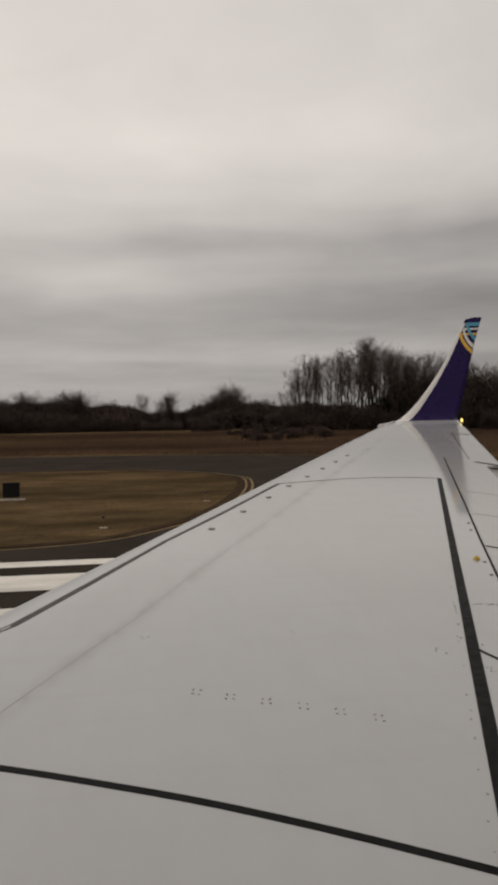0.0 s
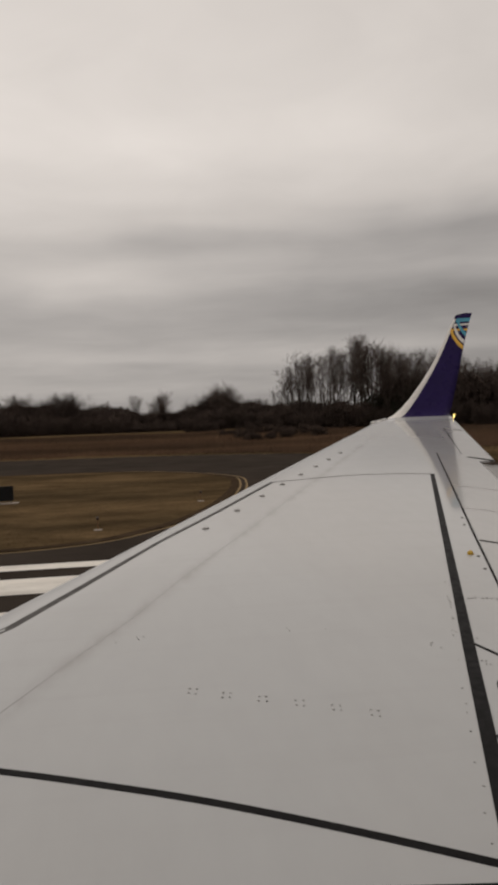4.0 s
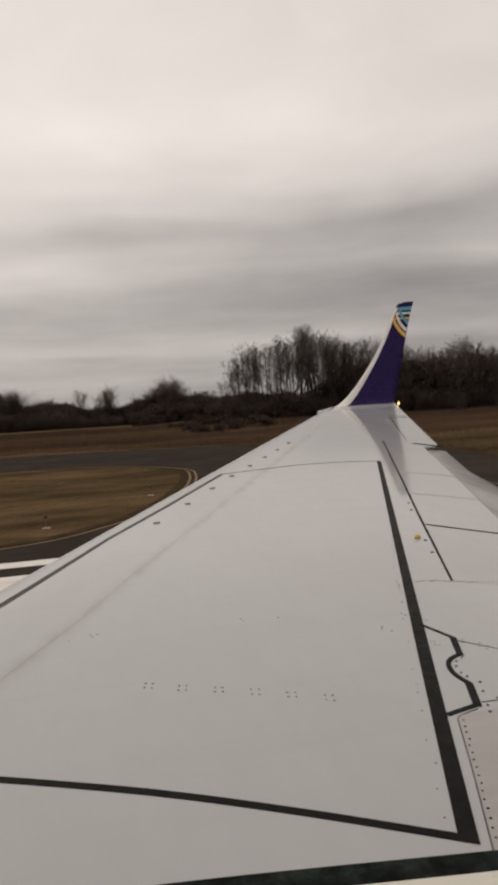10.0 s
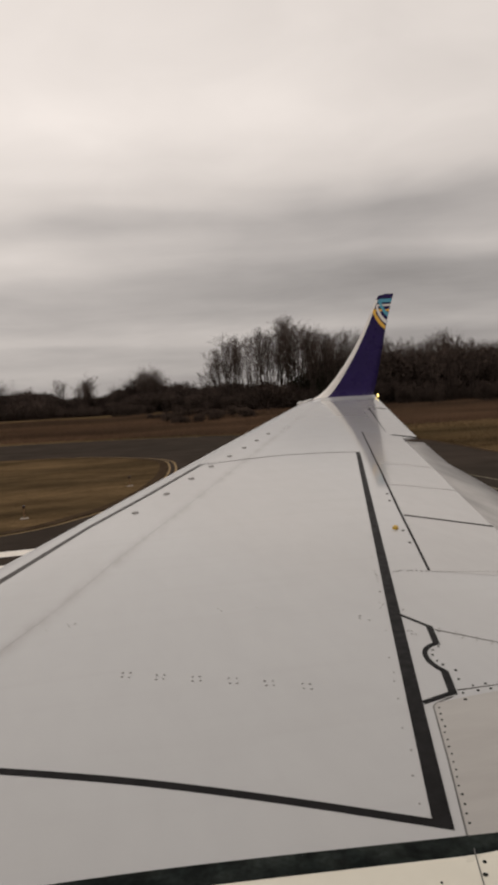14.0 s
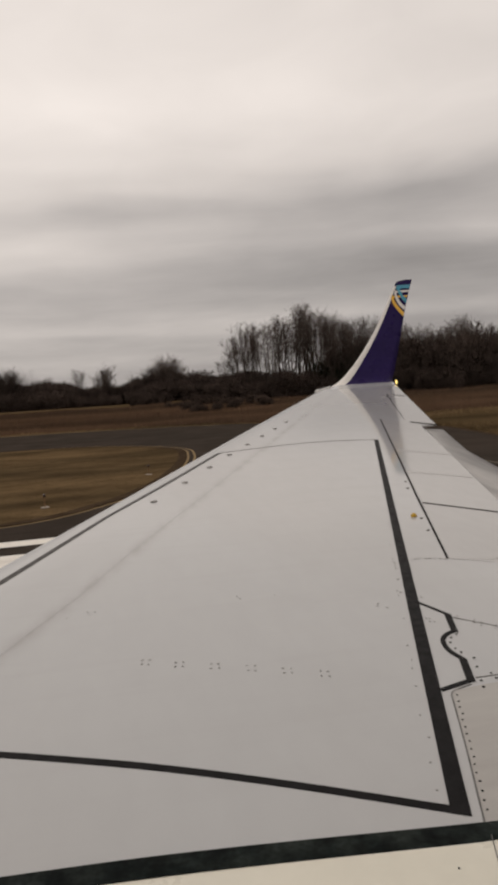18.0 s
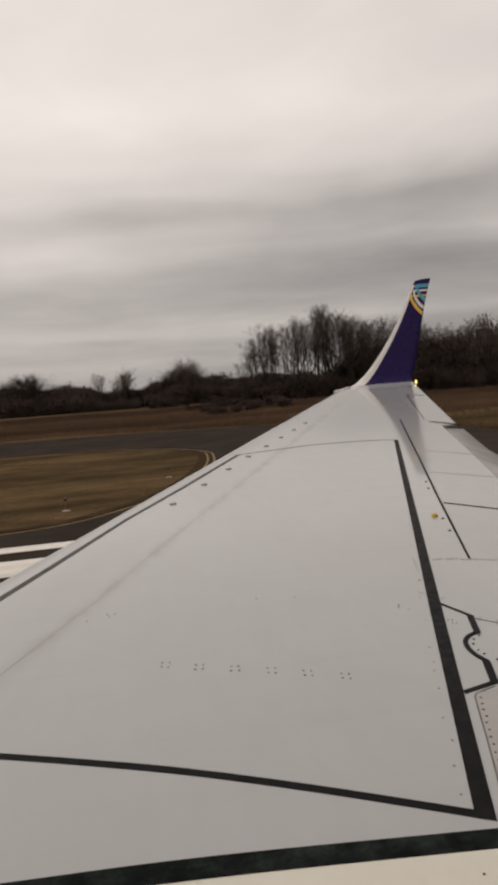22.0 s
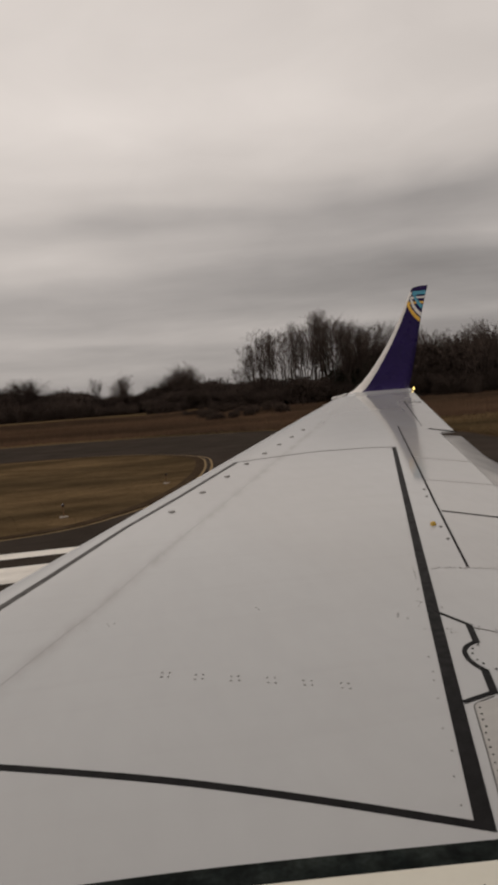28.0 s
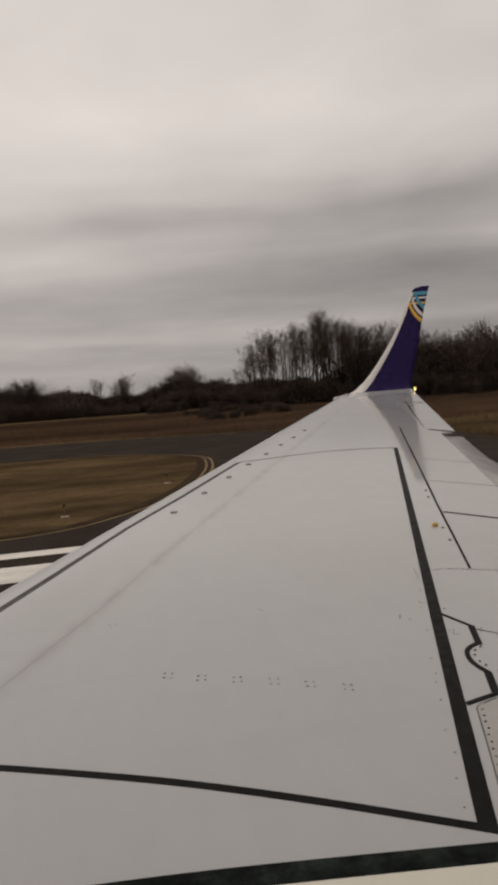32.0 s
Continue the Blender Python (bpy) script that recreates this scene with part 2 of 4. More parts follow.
M_CYAN = material("blue_emblem_paint", (0.06, 0.30, 0.42), 0.35, vary=0.06)
M_AMBER = material("amber_lens", (0.46, 0.29, 0.03), 0.15, vary=0.1)
M_FUSE = material("fuselage_paint", (0.10, 0.08, 0.14), 0.3, vary=0.04, scale=1.0)
M_ASPHALT = material("asphalt", (0.038, 0.0318, 0.0265), 0.9, spec=0.0, vary=0.16, scale=0.35, fine=14.0, second=(0.045, 0.036, 0.030), second_scale=0.06, bump=0.3, bump_scale=40.0)
M_LINE_W = material("white_runway_paint", (0.66, 0.63, 0.58), 0.7, vary=0.16, scale=1.5, fine=25.0, second=(0.46, 0.43, 0.39), second_scale=0.9, stretch=(0.15, 1, 1), spec=0.0)
M_LINE_D = material("faded_guide_paint", (0.17, 0.15, 0.115), 0.8, spec=0.0, vary=0.2, scale=1.5)
M_LINE_Y = material("yellow_taxi_paint", (0.215, 0.155, 0.088), 0.8, spec=0.0, vary=0.15, scale=1.5, fine=25.0)
M_GRASS = material("dry_grass", (0.100, 0.067, 0.035), 0.95, spec=0.0, vary=0.25, scale=0.3, fine=5.0, second=(0.050, 0.036, 0.019), second_scale=0.09, bump=0.6, bump_scale=12.0, stretch=(0.35, 1, 1))
M_ISLE = material("patchy_island_grass", (0.104, 0.070, 0.037), 0.95, spec=0.0, vary=0.28, scale=0.6, fine=5.0, second=(0.060, 0.042, 0.023), second_scale=0.16, bump=0.6, bump_scale=12.0, stretch=(0.5, 1, 1))
M_EDGE_DARK = material("dark_verge_edge", (0.050, 0.035, 0.023), 0.95, spec=0.0, vary=0.3, scale=1.2, fine=9.0, bump=0.5, bump_scale=15.0)
M_BLADE = material("dry_grass_blade", (0.098, 0.068, 0.036), 0.95, spec=0.0, vary=0.22, scale=0.3, second=(0.052, 0.035, 0.019), second_scale=0.10)
M_REED = material("brown_reed", (0.152, 0.095, 0.061), 0.95, spec=0.0, vary=0.2, scale=0.16, fine=1.0, second=(0.080, 0.054, 0.037), second_scale=0.045, stretch=(0.3, 1, 1))
M_BARK = material("bare_bark", (0.046, 0.036, 0.031), 0.9, vary=0.3, scale=2.0, fine=20.0, random_vary=0.25, spec=0.0)
M_TWIG = material("bare_twig", (0.078, 0.060, 0.052), 0.9, vary=0.3, scale=0.6, random_vary=0.3, spec=0.0)
M_BRUSH = material("dark_brush", (0.063, 0.048, 0.041), 0.95, vary=0.4, scale=0.3, spec=0.0)
M_HEDGE = material("brown_hedge_twigs", (0.068, 0.052, 0.045), 0.95, vary=0.25, scale=0.3, random_vary=0.2, spec=0.0)
M_GREEN = material("dark_evergreen", (0.040, 0.041, 0.029), 0.9, vary=0.35, scale=0.8, random_vary=0.25, spec=0.0)
M_SCRUB = material("russet_scrub_twigs", (0.068, 0.051, 0.042), 0.95, vary=0.25, scale=0.3, random_vary=0.2, spec=0.0)
M_STAKE = material("weathered_orange_stake", (0.17, 0.085, 0.035), 0.7, vary=0.25, scale=6.0)
M_SIGN = material("black_sign_metal", (0.012, 0.012, 0.012), 0.8, vary=0.2, spec=0.1)
M_CONC = material("pale_concrete", (0.25, 0.215, 0.18), 0.9, vary=0.15)
M_LAMP = material("dark_lamp_glass", (0.030, 0.016, 0.012), 0.2, vary=0.1)


def glow(name, color, strength):
    m = bpy.data.materials.new(name)
    m.use_nodes = True
    b = m.node_tree.nodes["Principled BSDF"]
    b.inputs["Base Color"].default_value = (*color, 1)
    b.inputs["Emission Color"].default_value = (*color, 1)
    b.inputs["Emission Strength"].default_value = strength
    return m


M_NAV = glow("lit_navigation_lens", (1.0, 0.72, 0.20), 3.0)

# ---- mesh helpers ----


def part(name, bm, mat, parent=None, label="", smooth=False):
    me = bpy.data.meshes.new(name)
    bmesh.ops.recalc_face_normals(bm, faces=bm.faces[:])
    bm.to_mesh(me)
    bm.free()
    me.materials.append(mat)
    if smooth:
        me.shade_smooth()
    ob = new(name, me)
    ob.parent = parent
    if label:
        ob["label"] = label
    return ob


def shell(rows, close_v=False, caps=False):
    """A bmesh of a grid of points, row after row."""
    bm = bmesh.new()
    vs = [[bm.verts.new(p) for p in r] for r in rows]
    n = len(rows[0])
    for a, b in zip(vs, vs[1:]):
        for j in range(n if close_v else n - 1):
            k = (j + 1) % n
            bm.faces.new((a[j], a[k], b[k], b[j]))
    if caps:
        bm.faces.new(vs[0])
        bm.faces.new(vs[-1][::-1])
    return bm


def smooth_line(pts, n=8):
    """A Catmull-Rom curve through points in plan."""
    out = []
    for i in range(len(pts) - 1):
        p = [Vector(pts[max(0, min(len(pts) - 1, i + k))]) for k in (-1, 0, 1, 2)]
        for j in range(n):
            t = j / n
            out.append(tuple(0.5 * (2 * p[1] + (p[2] - p[0]) * t + (2 * p[0] - 5 * p[1] + 4 * p[2] - p[3]) * t * t + (3 * p[1] - p[0] - 3 * p[2] + p[3]) * t ** 3)))
    out.append(tuple(pts[-1]))
    return out


def lerp(a, b, f):
    return a + (b - a) * f


def table_value(tab, v):
    for (a, fa), (b, fb) in zip(tab, tab[1:]):
        if v <= b:
            return lerp(fa, fb, (v - a) / (b - a))
    return tab[-1][1]


# ---- the aeroplane's wing: x aft, y outboard, z up ----
ROOT_Z, DIHEDRAL = 2.382, math.tan(radians(5.5))
UPPER = ((0.0, -0.050), (0.004, -0.034), (0.012, -0.023), (0.03, -0.011), (0.06, -0.004), (0.10, 0.0), (0.5, 0.0), (0.8, -0.001), (1.0, -0.004))
LOWER = ((0.0, -0.050), (0.01, -0.068), (0.04, -0.088), (0.15, -0.112), (0.35, -0.12), (0.6, -0.085), (0.85, -0.035), (1.0, -0.008))


def lead(y):
    return -0.52 + 0.566 * (y - 5.7)


def trail(y):
    return 4.47 + 0.303 * (y - 9.66)


def top(x, y):
    """Height of the wing's upper skin."""
    c = trail(y) - lead(y)
    s = (x - lead(y)) / c
    return ROOT_Z + DIHEDRAL * y + c * table_value(UPPER, min(max(s, 0.0), 1.0))


plane = tagged(new("airplane"), "white-grey airliner wing with a purple blended winglet", "airplane")
plane.location = (2.0, 0.0, 0.0)
bpy.context.view_layer.update()


def plane_part(name, bm, mat, parent=None, label="", smooth=False):
    ob = part(name, bm, mat, parent or plane, label, smooth)
    if parent is None:
        ob.matrix_parent_inverse = plane.matrix_world.inverted()
    return ob


STATIONS = [1.6 + 0.25 * i for i in range(52)] + [14.5]
CH_UP = (0.03, 0.045, 0.06, 0.08, 0.1, 0.15, 0.25, 0.35, 0.45, 0.55, 0.65, 0.75, 0.85, 0.93, 1.0)


def wing_point(s, y, lower=False):
    c = trail(y) - lead(y)
    return (lead(y) + s * c, y, ROOT_Z + DIHEDRAL * y + c * table_value(LOWER if lower else UPPER, s))


rows = [[wing_point(s, y) for s in CH_UP] + [wing_point(s, y, True) for s in (1.0, 0.85, 0.6, 0.35, 0.15, 0.04)] for y in STATIONS]
plane_part("wing_skin", shell(rows), M_PAINT, None, "smooth light grey painted upper skin", True)
rows = [[wing_point(s, y) for s in (0.03, 0.022, 0.015, 0.010, 0.006, 0.003, 0.001, 0.0)] + [wing_point(s, y, True) for s in (0.003, 0.01, 0.02, 0.04)]
        for y in STATIONS]
plane_part("leading_edge", shell(rows), M_EDGE, None, "dull metal leading edge", True)


def ribbon(line, width, lift=0.002, height=0.006, step=0.12, end=None):
    """A raised strip that follows the skin along a line in plan; width may be one value or one a point. end: the two corners of a slanting end."""
    pts = []
    ws = [width] * len(line) if isinstance(width, (int, float)) else list(width)
    for (a, b), (wa, wb) in zip(zip(line, line[1:]), zip(ws, ws[1:])):
        n = max(1, int(math.hypot(b[0] - a[0], b[1] - a[1]) / step))
        for i in range(n):
            pts.append((lerp(a[0], b[0], i / n), lerp(a[1], b[1], i / n), lerp(wa, wb, i / n)))
    pts.append((*line[-1], ws[-1]))
    rows = []
    for i, (x, y, w) in enumerate(pts):
        p, q = pts[max(0, i - 1)], pts[min(len(pts) - 1, i + 1)]
        dx, dy = q[0] - p[0], q[1] - p[1]
        d = math.hypot(dx, dy) or 1
        nx, ny = -dy / d * w / 2, dx / d * w / 2
        l, r = (x + nx, y + ny), (x - nx, y - ny)
        if end and i == len(pts) - 1:
            l, r = end
        rows.append([(*l, top(*l) - height), (*l, top(*l) + lift), (*r, top(*r) + lift), (*r, top(*r) - height)])
    return shell(rows)


def patch(corners, lift=0.003, n=8):
    """A thin raised panel on the skin between four corners in plan."""
    a, b, c, d = corners
    rows = []
    for i in range(n + 1):
        u = i / n
        p, q = (lerp(a[0], b[0], u), lerp(a[1], b[1], u)), (lerp(d[0], c[0], u), lerp(d[1], c[1], u))
        r = []
        for j in range(n + 1):
            x, y = lerp(p[0], q[0], j / n), lerp(p[1], q[1], j / n)
            z = top(x, y)
            if j == 0:
                r.append((x, y, z - 0.01))
            r.append((x, y, z + lift))
            if j == n:
                r.append((x, y, z - 0.01))
        rows.append(r)
    return shell(rows)


def stud(x, y, r, h, seg=10, dome=False):
    bm = bmesh.new()
    z = top(x, y)
    rings = ((1.0, -0.004), (1.0, h * 0.5), (0.75, h)) if not dome else ((1.0, -0.004), (0.95, h * 0.4), (0.7, h * 0.8), (0.3, h))
    rows = [[(x + r * k * math.cos(2 * math.pi * i / seg), y + r * k * math.sin(2 * math.pi * i / seg), z + dz) for i in range(seg)] for k, dz in rings]
    vs = [[bm.verts.new(p) for p in q] for q in rows]
    for a, b in zip(vs, vs[1:]):
        for i in range(seg):
            bm.faces.new((a[i], a[(i + 1) % seg], b[(i + 1) % seg], b[i]))
    bm.faces.new(vs[-1])
    return bm


# painted walkway border and seals
plane_part("walkway_stripe", ribbon([(3.405, 8.61), (2.19, 5.25), (1.622, 3.68), (1.0385, 2.058)], [0.05, 0.058, 0.064, 0.062], end=((1.0668, 2.044), (1.0115, 2.0755))), M_BLACK, None, "thick black painted walkway border line")
plane_part("walkway_stripe", ribbon(smooth_line([(-1.2, 3.10), (-0.61, 2.888), (-0.13, 2.69), (0.22, 2.53), (0.62, 2.32), (1.046, 2.077)]), 0.036, 0.0025), M_BLACK, None, "narrow black painted walkway border line")
plane_part("root_seal", ribbon(smooth_line([(-2.2, 2.235), (-1.3, 2.185), (-0.42, 2.119), (0.20, 2.069), (1.10, 1.958), (2.4, 1.795)]), 0.084, 0.008), M_SEAL, None, "mottled black rubber seal strip")
plane_part("slat_gap", ribbon([(lead(4.0) + 0.33, 4.0), (-0.82, 4.41), (-0.48, 5.06), (0.06, 6.13), (0.62, 7.09), (1.43, 8.56)], [0.056, 0.054, 0.052, 0.048, 0.046, 0.045], 0.0015), M_GAP, None, "dark gap behind the slat")
plane_part("panel_seam", ribbon(smooth_line([(1.43, 8.56), (2.08, 8.71), (2.52, 8.77), (3.08, 8.72), (3.40, 8.61)]), 0.03, 0.0015), M_SEAM)
plane_part("faint_seam", ribbon([(-1.0, 2.75), (-0.69, 3.35), (-0.41, 3.90), (-0.14, 4.39), (0.23, 5.19), (0.98, 6.65), (1.86, 8.4)], 0.009, 0.0006, 0.001), M_FAINT, None, "faint filled seam")
plane_part("aileron_gap", ribbon([(4.12, 10.22), (3.13, 7.26), (2.66, 5.87), (2.14, 4.29)], [0.018, 0.019, 0.018, 0.015]), M_HINGE, None, "dark hinge gap")
plane_part("aileron_gap", ribbon([(5.49, 13.24), (4.98, 11.73), (4.42, 10.05)], [0.022, 0.016, 0.008]), M_HINGE)
for a, b, w in (((3.35, 7.88), (3.78, 7.39), 0.020), ((2.97, 6.78), (3.45, 6.31), 0.018)):
    plane_part("panel_seam", ribbon([a, b], w, 0.0025), M_SEAM_PALE)
for a, b, w in (((2.60, 5.62), (3.09, 5.10), 0.026), ((5.49, 13.24), (5.66, 12.85), 0.03), ((4.40, 9.80), (4.60, 9.40), 0.06)):
    plane_part("panel_seam", ribbon([a, b], w, 0.004), M_SEAM if w == 0.03 else M_HINGE)
# painted outline round the hinge fairing
for line, w in (([(1.645, 3.705), (1.735, 3.475)], 0.016), ([(1.727, 3.493), (1.660, 3.283)], 0.031),
                (smooth_line([(1.667, 3.300), (1.612, 3.275), (1.566, 3.225), (1.543, 3.15), (1.543, 3.08), (1.561, 3.006)]), 0.023),
                ([(1.557, 3.014), (1.490, 2.814)], 0.034), ([(1.505, 2.832), (1.335, 2.787)], 0.024)):
    plane_part("outline_stripe", ribbon(line, w, 0.003, 0.006, 0.03), M_BLACK)
# movable panels behind the hinge line
for q in (((2.14, 4.29), (2.60, 5.62), (3.09, 5.10), (2.74, 3.95)), ((2.60, 5.62), (2.97, 6.78), (3.45, 6.31), (3.09, 5.10)),
          ((2.97, 6.78), (3.35, 7.88), (3.78, 7.39), (3.45, 6.31)), ((3.35, 7.88), (4.12, 10.22), (4.48, 9.75), (3.78, 7.39))):
    plane_part("spoiler_panel", patch(q, 0.0012), M_PANEL)
# panel a little darker and browner than the skin round it
plane_part("access_panel", patch(((1.376, 2.770), (2.35, 2.842), (2.55, 1.80), (1.087, 1.99)), 0.0009, 14), M_PANEL_DARK, None, "darker grey panel behind the rivet row")
rows = []
for i in range(13):
    y = lerp(9.42, 15.02, i / 12)
    a, b = trail(y) - 0.22, lerp(4.61, 6.43, i / 12)
    z = ROOT_Z + DIHEDRAL * y
    rows.append([(a, y, z - 0.02), (a + 0.005, y, top(a, y) + 0.0005), (trail(y) - 0.03, y, top(trail(y), y) + 0.001), (b - 0.03, y, z - 0.012), (b, y, z - 0.018), (b - 0.02, y, z - 0.03), (a, y, z - 0.04)])
plane_part("trailing_tab", shell(rows, True, True), M_PANEL, None, "narrow grey tab along the outer trailing edge")
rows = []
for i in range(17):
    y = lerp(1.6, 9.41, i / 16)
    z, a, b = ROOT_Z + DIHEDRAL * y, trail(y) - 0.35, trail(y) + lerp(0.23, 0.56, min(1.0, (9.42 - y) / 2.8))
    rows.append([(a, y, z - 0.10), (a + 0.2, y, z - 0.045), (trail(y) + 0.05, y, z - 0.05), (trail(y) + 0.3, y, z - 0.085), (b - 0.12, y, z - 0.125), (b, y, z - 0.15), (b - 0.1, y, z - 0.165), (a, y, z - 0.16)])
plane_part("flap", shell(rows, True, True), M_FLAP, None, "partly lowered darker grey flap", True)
# fasteners
for x, y in ((0.48, 6.50), (0.84, 7.15), (1.19, 7.79), (1.52, 8.40), (1.86, 8.98), (2.18, 9.54), (2.49, 10.08), (2.81, 10.65)):
    plane_part("fastener", stud(x, y, 0.032, 0.012), M_RIVET)
plane_part("amber_light", stud(2.36, 5.27, 0.024, 0.026, 14, True), M_AMBER, None, "small amber dome light")
for x, y in ((2.79, 6.38), (2.70, 6.13), (2.39, 5.20), (2.30, 4.90)):
    plane_part("hinge_bolt", stud(x, y, 0.012, 0.006), M_SEAM)
rng = random.Random(5)


def rivet_mesh():
    bm = bmesh.new()
    ring = [bm.verts.new((math.cos(i * math.pi / 4), math.sin(i * math.pi / 4), -0.2)) for i in range(8)]
    ring2 = [bm.verts.new((0.7 * math.cos(i * math.pi / 4), 0.7 * math.sin(i * math.pi / 4), 0.2)) for i in range(8)]
    for i in range(8):
        bm.faces.new((ring[i], ring[(i + 1) % 8], ring2[(i + 1) % 8], ring2[i]))
    bm.faces.new(ring2)
    me = bpy.data.meshes.new("rivet")
    bm.to_mesh(me)
    bm.free()
    return me


RIVET_GREY, RIVET_DARK, RIVET_BROWN = rivet_mesh(), rivet_mesh(), rivet_mesh()
RIVET_GREY.materials.append(M_RIVET)
RIVET_DARK.materials.append(M_SEAL)
RIVET_BROWN.materials.append(M_HINGE)


def rivets(spots, r, mat=M_RIVET):
    for x, y in spots:
        ob = new("rivet", RIVET_DARK if mat == M_SEAL else RIVET_BROWN if mat == M_HINGE else RIVET_GREY)
        ob.parent, ob.matrix_parent_inverse = plane, plane.matrix_world.inverted()
        k = r * rng.uniform(0.75, 1.15)
        ob.matrix_basis = Matrix.Translation((x, y, top(x, y) + 0.002)) @ Matrix.Diagonal((k, k, 0.006, 1))


def along(a, b, n, jit=0.004):
    return [(lerp(a[0], b[0], i / (n - 1)) + rng.uniform(-jit, jit), lerp(a[1], b[1], i / (n - 1)) + rng.uniform(-jit, jit)) for i in range(n)]


for cx, cy in ((0.16, 3.41), (0.31, 3.343), (0.465, 3.278), (0.62, 3.21), (0.77, 3.14), (0.92, 3.065)):
    rivets([(cx + dx + rng.uniform(-0.002, 0.002), cy + dy + rng.uniform(-0.003, 0.003)) for dx, dy in ((-0.012, 0.026), (0.021, 0.015), (-0.019, -0.016), (0.014, -0.027))], 0.0062)
for cx, cy in ((-0.20, 4.08), (-0.08, 4.10), (0.75, 4.06), (0.92, 4.02)):
    rivets([(cx + dx, cy + dy) for dx, dy in ((-0.02, 0.02), (0.02, 0.01), (-0.01, -0.02)) if rng.random() < 0.8], 0.004)
rivets(along((1.380, 2.732), (1.126, 2.062), 16, 0.003), 0.0048, M_SEAL)
rivets(along((1.95, 4.36), (2.53, 4.153), 22, 0.012), 0.0085)
for cx, cy in ((1.755, 3.443), (1.815, 3.380), (1.833, 3.340), (1.883, 3.292), (1.932, 3.237), (1.985, 3.18)):
    rivets([(cx + 0.010, cy + 0.016), (cx - 0.010, cy - 0.016)], 0.0068)
rivets(along((1.607, 2.866), (1.80, 2.862), 4, 0.003), 0.0075, M_HINGE)
rivets(along((1.537, 2.815), (1.735, 2.815), 4, 0.005) + [(1.516, 2.763)], 0.0075, M_HINGE)
rivets([(1.600, 3.478), (1.618, 3.470), (1.603, 3.435), (1.622, 3.428)], 0.005)
rivets([(1.654, 3.261), (1.613, 3.234), (1.586, 3.187), (1.576, 3.121), (1.583, 3.079), (1.611, 3.013), (1.580, 2.932)], 0.0068, M_HINGE)
rivets([(1.794, 4.339), (1.774, 4.268), (1.698, 4.051), (1.628, 3.853), (1.925, 4.35), (1.702, 3.75), (1.441, 3.736), (1.428, 3.706), (1.468, 3.668)], 0.0065)
rivets([(x - 0.055 + rng.uniform(-0.018, 0.006), y) for x, y in along((1.06, 2.12), (1.70, 3.95), 26) if rng.random() < 0.5], 0.005)
rivets([(x - 0.05 + rng.uniform(-0.02, 0.01), y) for x, y in along((1.70, 3.95), (2.3, 5.5), 18) if rng.random() < 0.45], 0.006)
plane_part("panel_seam", ribbon(smooth_line([(1.480, 2.800), (1.425, 2.783), (1.385, 2.768), (1.360, 2.742), (1.345, 2.70), (1.23, 2.38), (1.09, 2.01)]), 0.006, 0.0012, 0.006, 0.05), M_SEAM)
for a, b in (((1.525, 2.846), (1.9, 2.839)), ((1.733, 3.455), (2.1, 3.08))):
    plane_part("panel_seam", ribbon([a, b], 0.006, 0.0012), M_SEAM)

# fairing between wing and body, and the body's side with its window
def root_line(x):
    """Outer edge of the fairing, in plan."""
    return 2.036 - (0.096 if x < 0.2 else 0.124) * (x - 0.2)


rows = []
for i in range(33):
    x = lerp(-3.6, 3.4, i / 32)
    end = max(0.0, (-2.5 - x) / 1.1, (x - 2.2) / 1.2)
    y0 = lerp(root_line(x), 0.2, end * end * (3 - 2 * end))
    r = []
    for j in range(9):
        f = j / 8
        y = lerp(y0, 0.02, f)
        base = ROOT_Z + DIHEDRAL * y0 + 0.003 - 0.03 * f
        r.append((x, y, base + 0.55 * f ** 3))
    r.append((x, y0, ROOT_Z - 0.5))
    rows.append(r)
plane_part("body_fairing", shell(rows), M_CREAM, None, "cream painted fairing at the wing root", True)
BODY_Y, BODY_Z, BODY_R = -1.73, 3.55, 1.90
BODY_ENDS = ((-17, 0.12), (-16, 0.45), (-14.5, 0.72), (-12, 0.92), (-9, 1.0), (10, 1.0), (14, 0.86), (18, 0.55), (21, 0.2))
xs = [-17, -16, -14.5, -12, -9, -4, -2, -1, -0.4, -0.12, 0.22, 0.5, 1, 2, 4, 10, 14, 18, 21]
angs = [radians(a) for a in (-165, -140, -115, -90, -60, -40, -20, -8, 2, 21, 30, 45, 60, 80, 100, 130, 160, 195)]
bm = bmesh.new()
for dr in (0.0, -0.06):
    grid = [[bm.verts.new((x, BODY_Y + (BODY_R * table_value(BODY_ENDS, x) + dr) * math.cos(a), BODY_Z + (BODY_R * table_value(BODY_ENDS, x) + dr) * math.sin(a))) for a in angs] for x in xs]
    for i in range(len(xs) - 1):
        for j in range(len(angs) - 1):
            if not (xs[i] == -0.12 and angs[j] == radians(2)):
                bm.faces.new((grid[i][j], grid[i][j + 1], grid[i + 1][j + 1], grid[i + 1][j]))
plane_part("fuselage", bm, M_FUSE, None, "curved body side with a cabin window opening", True)

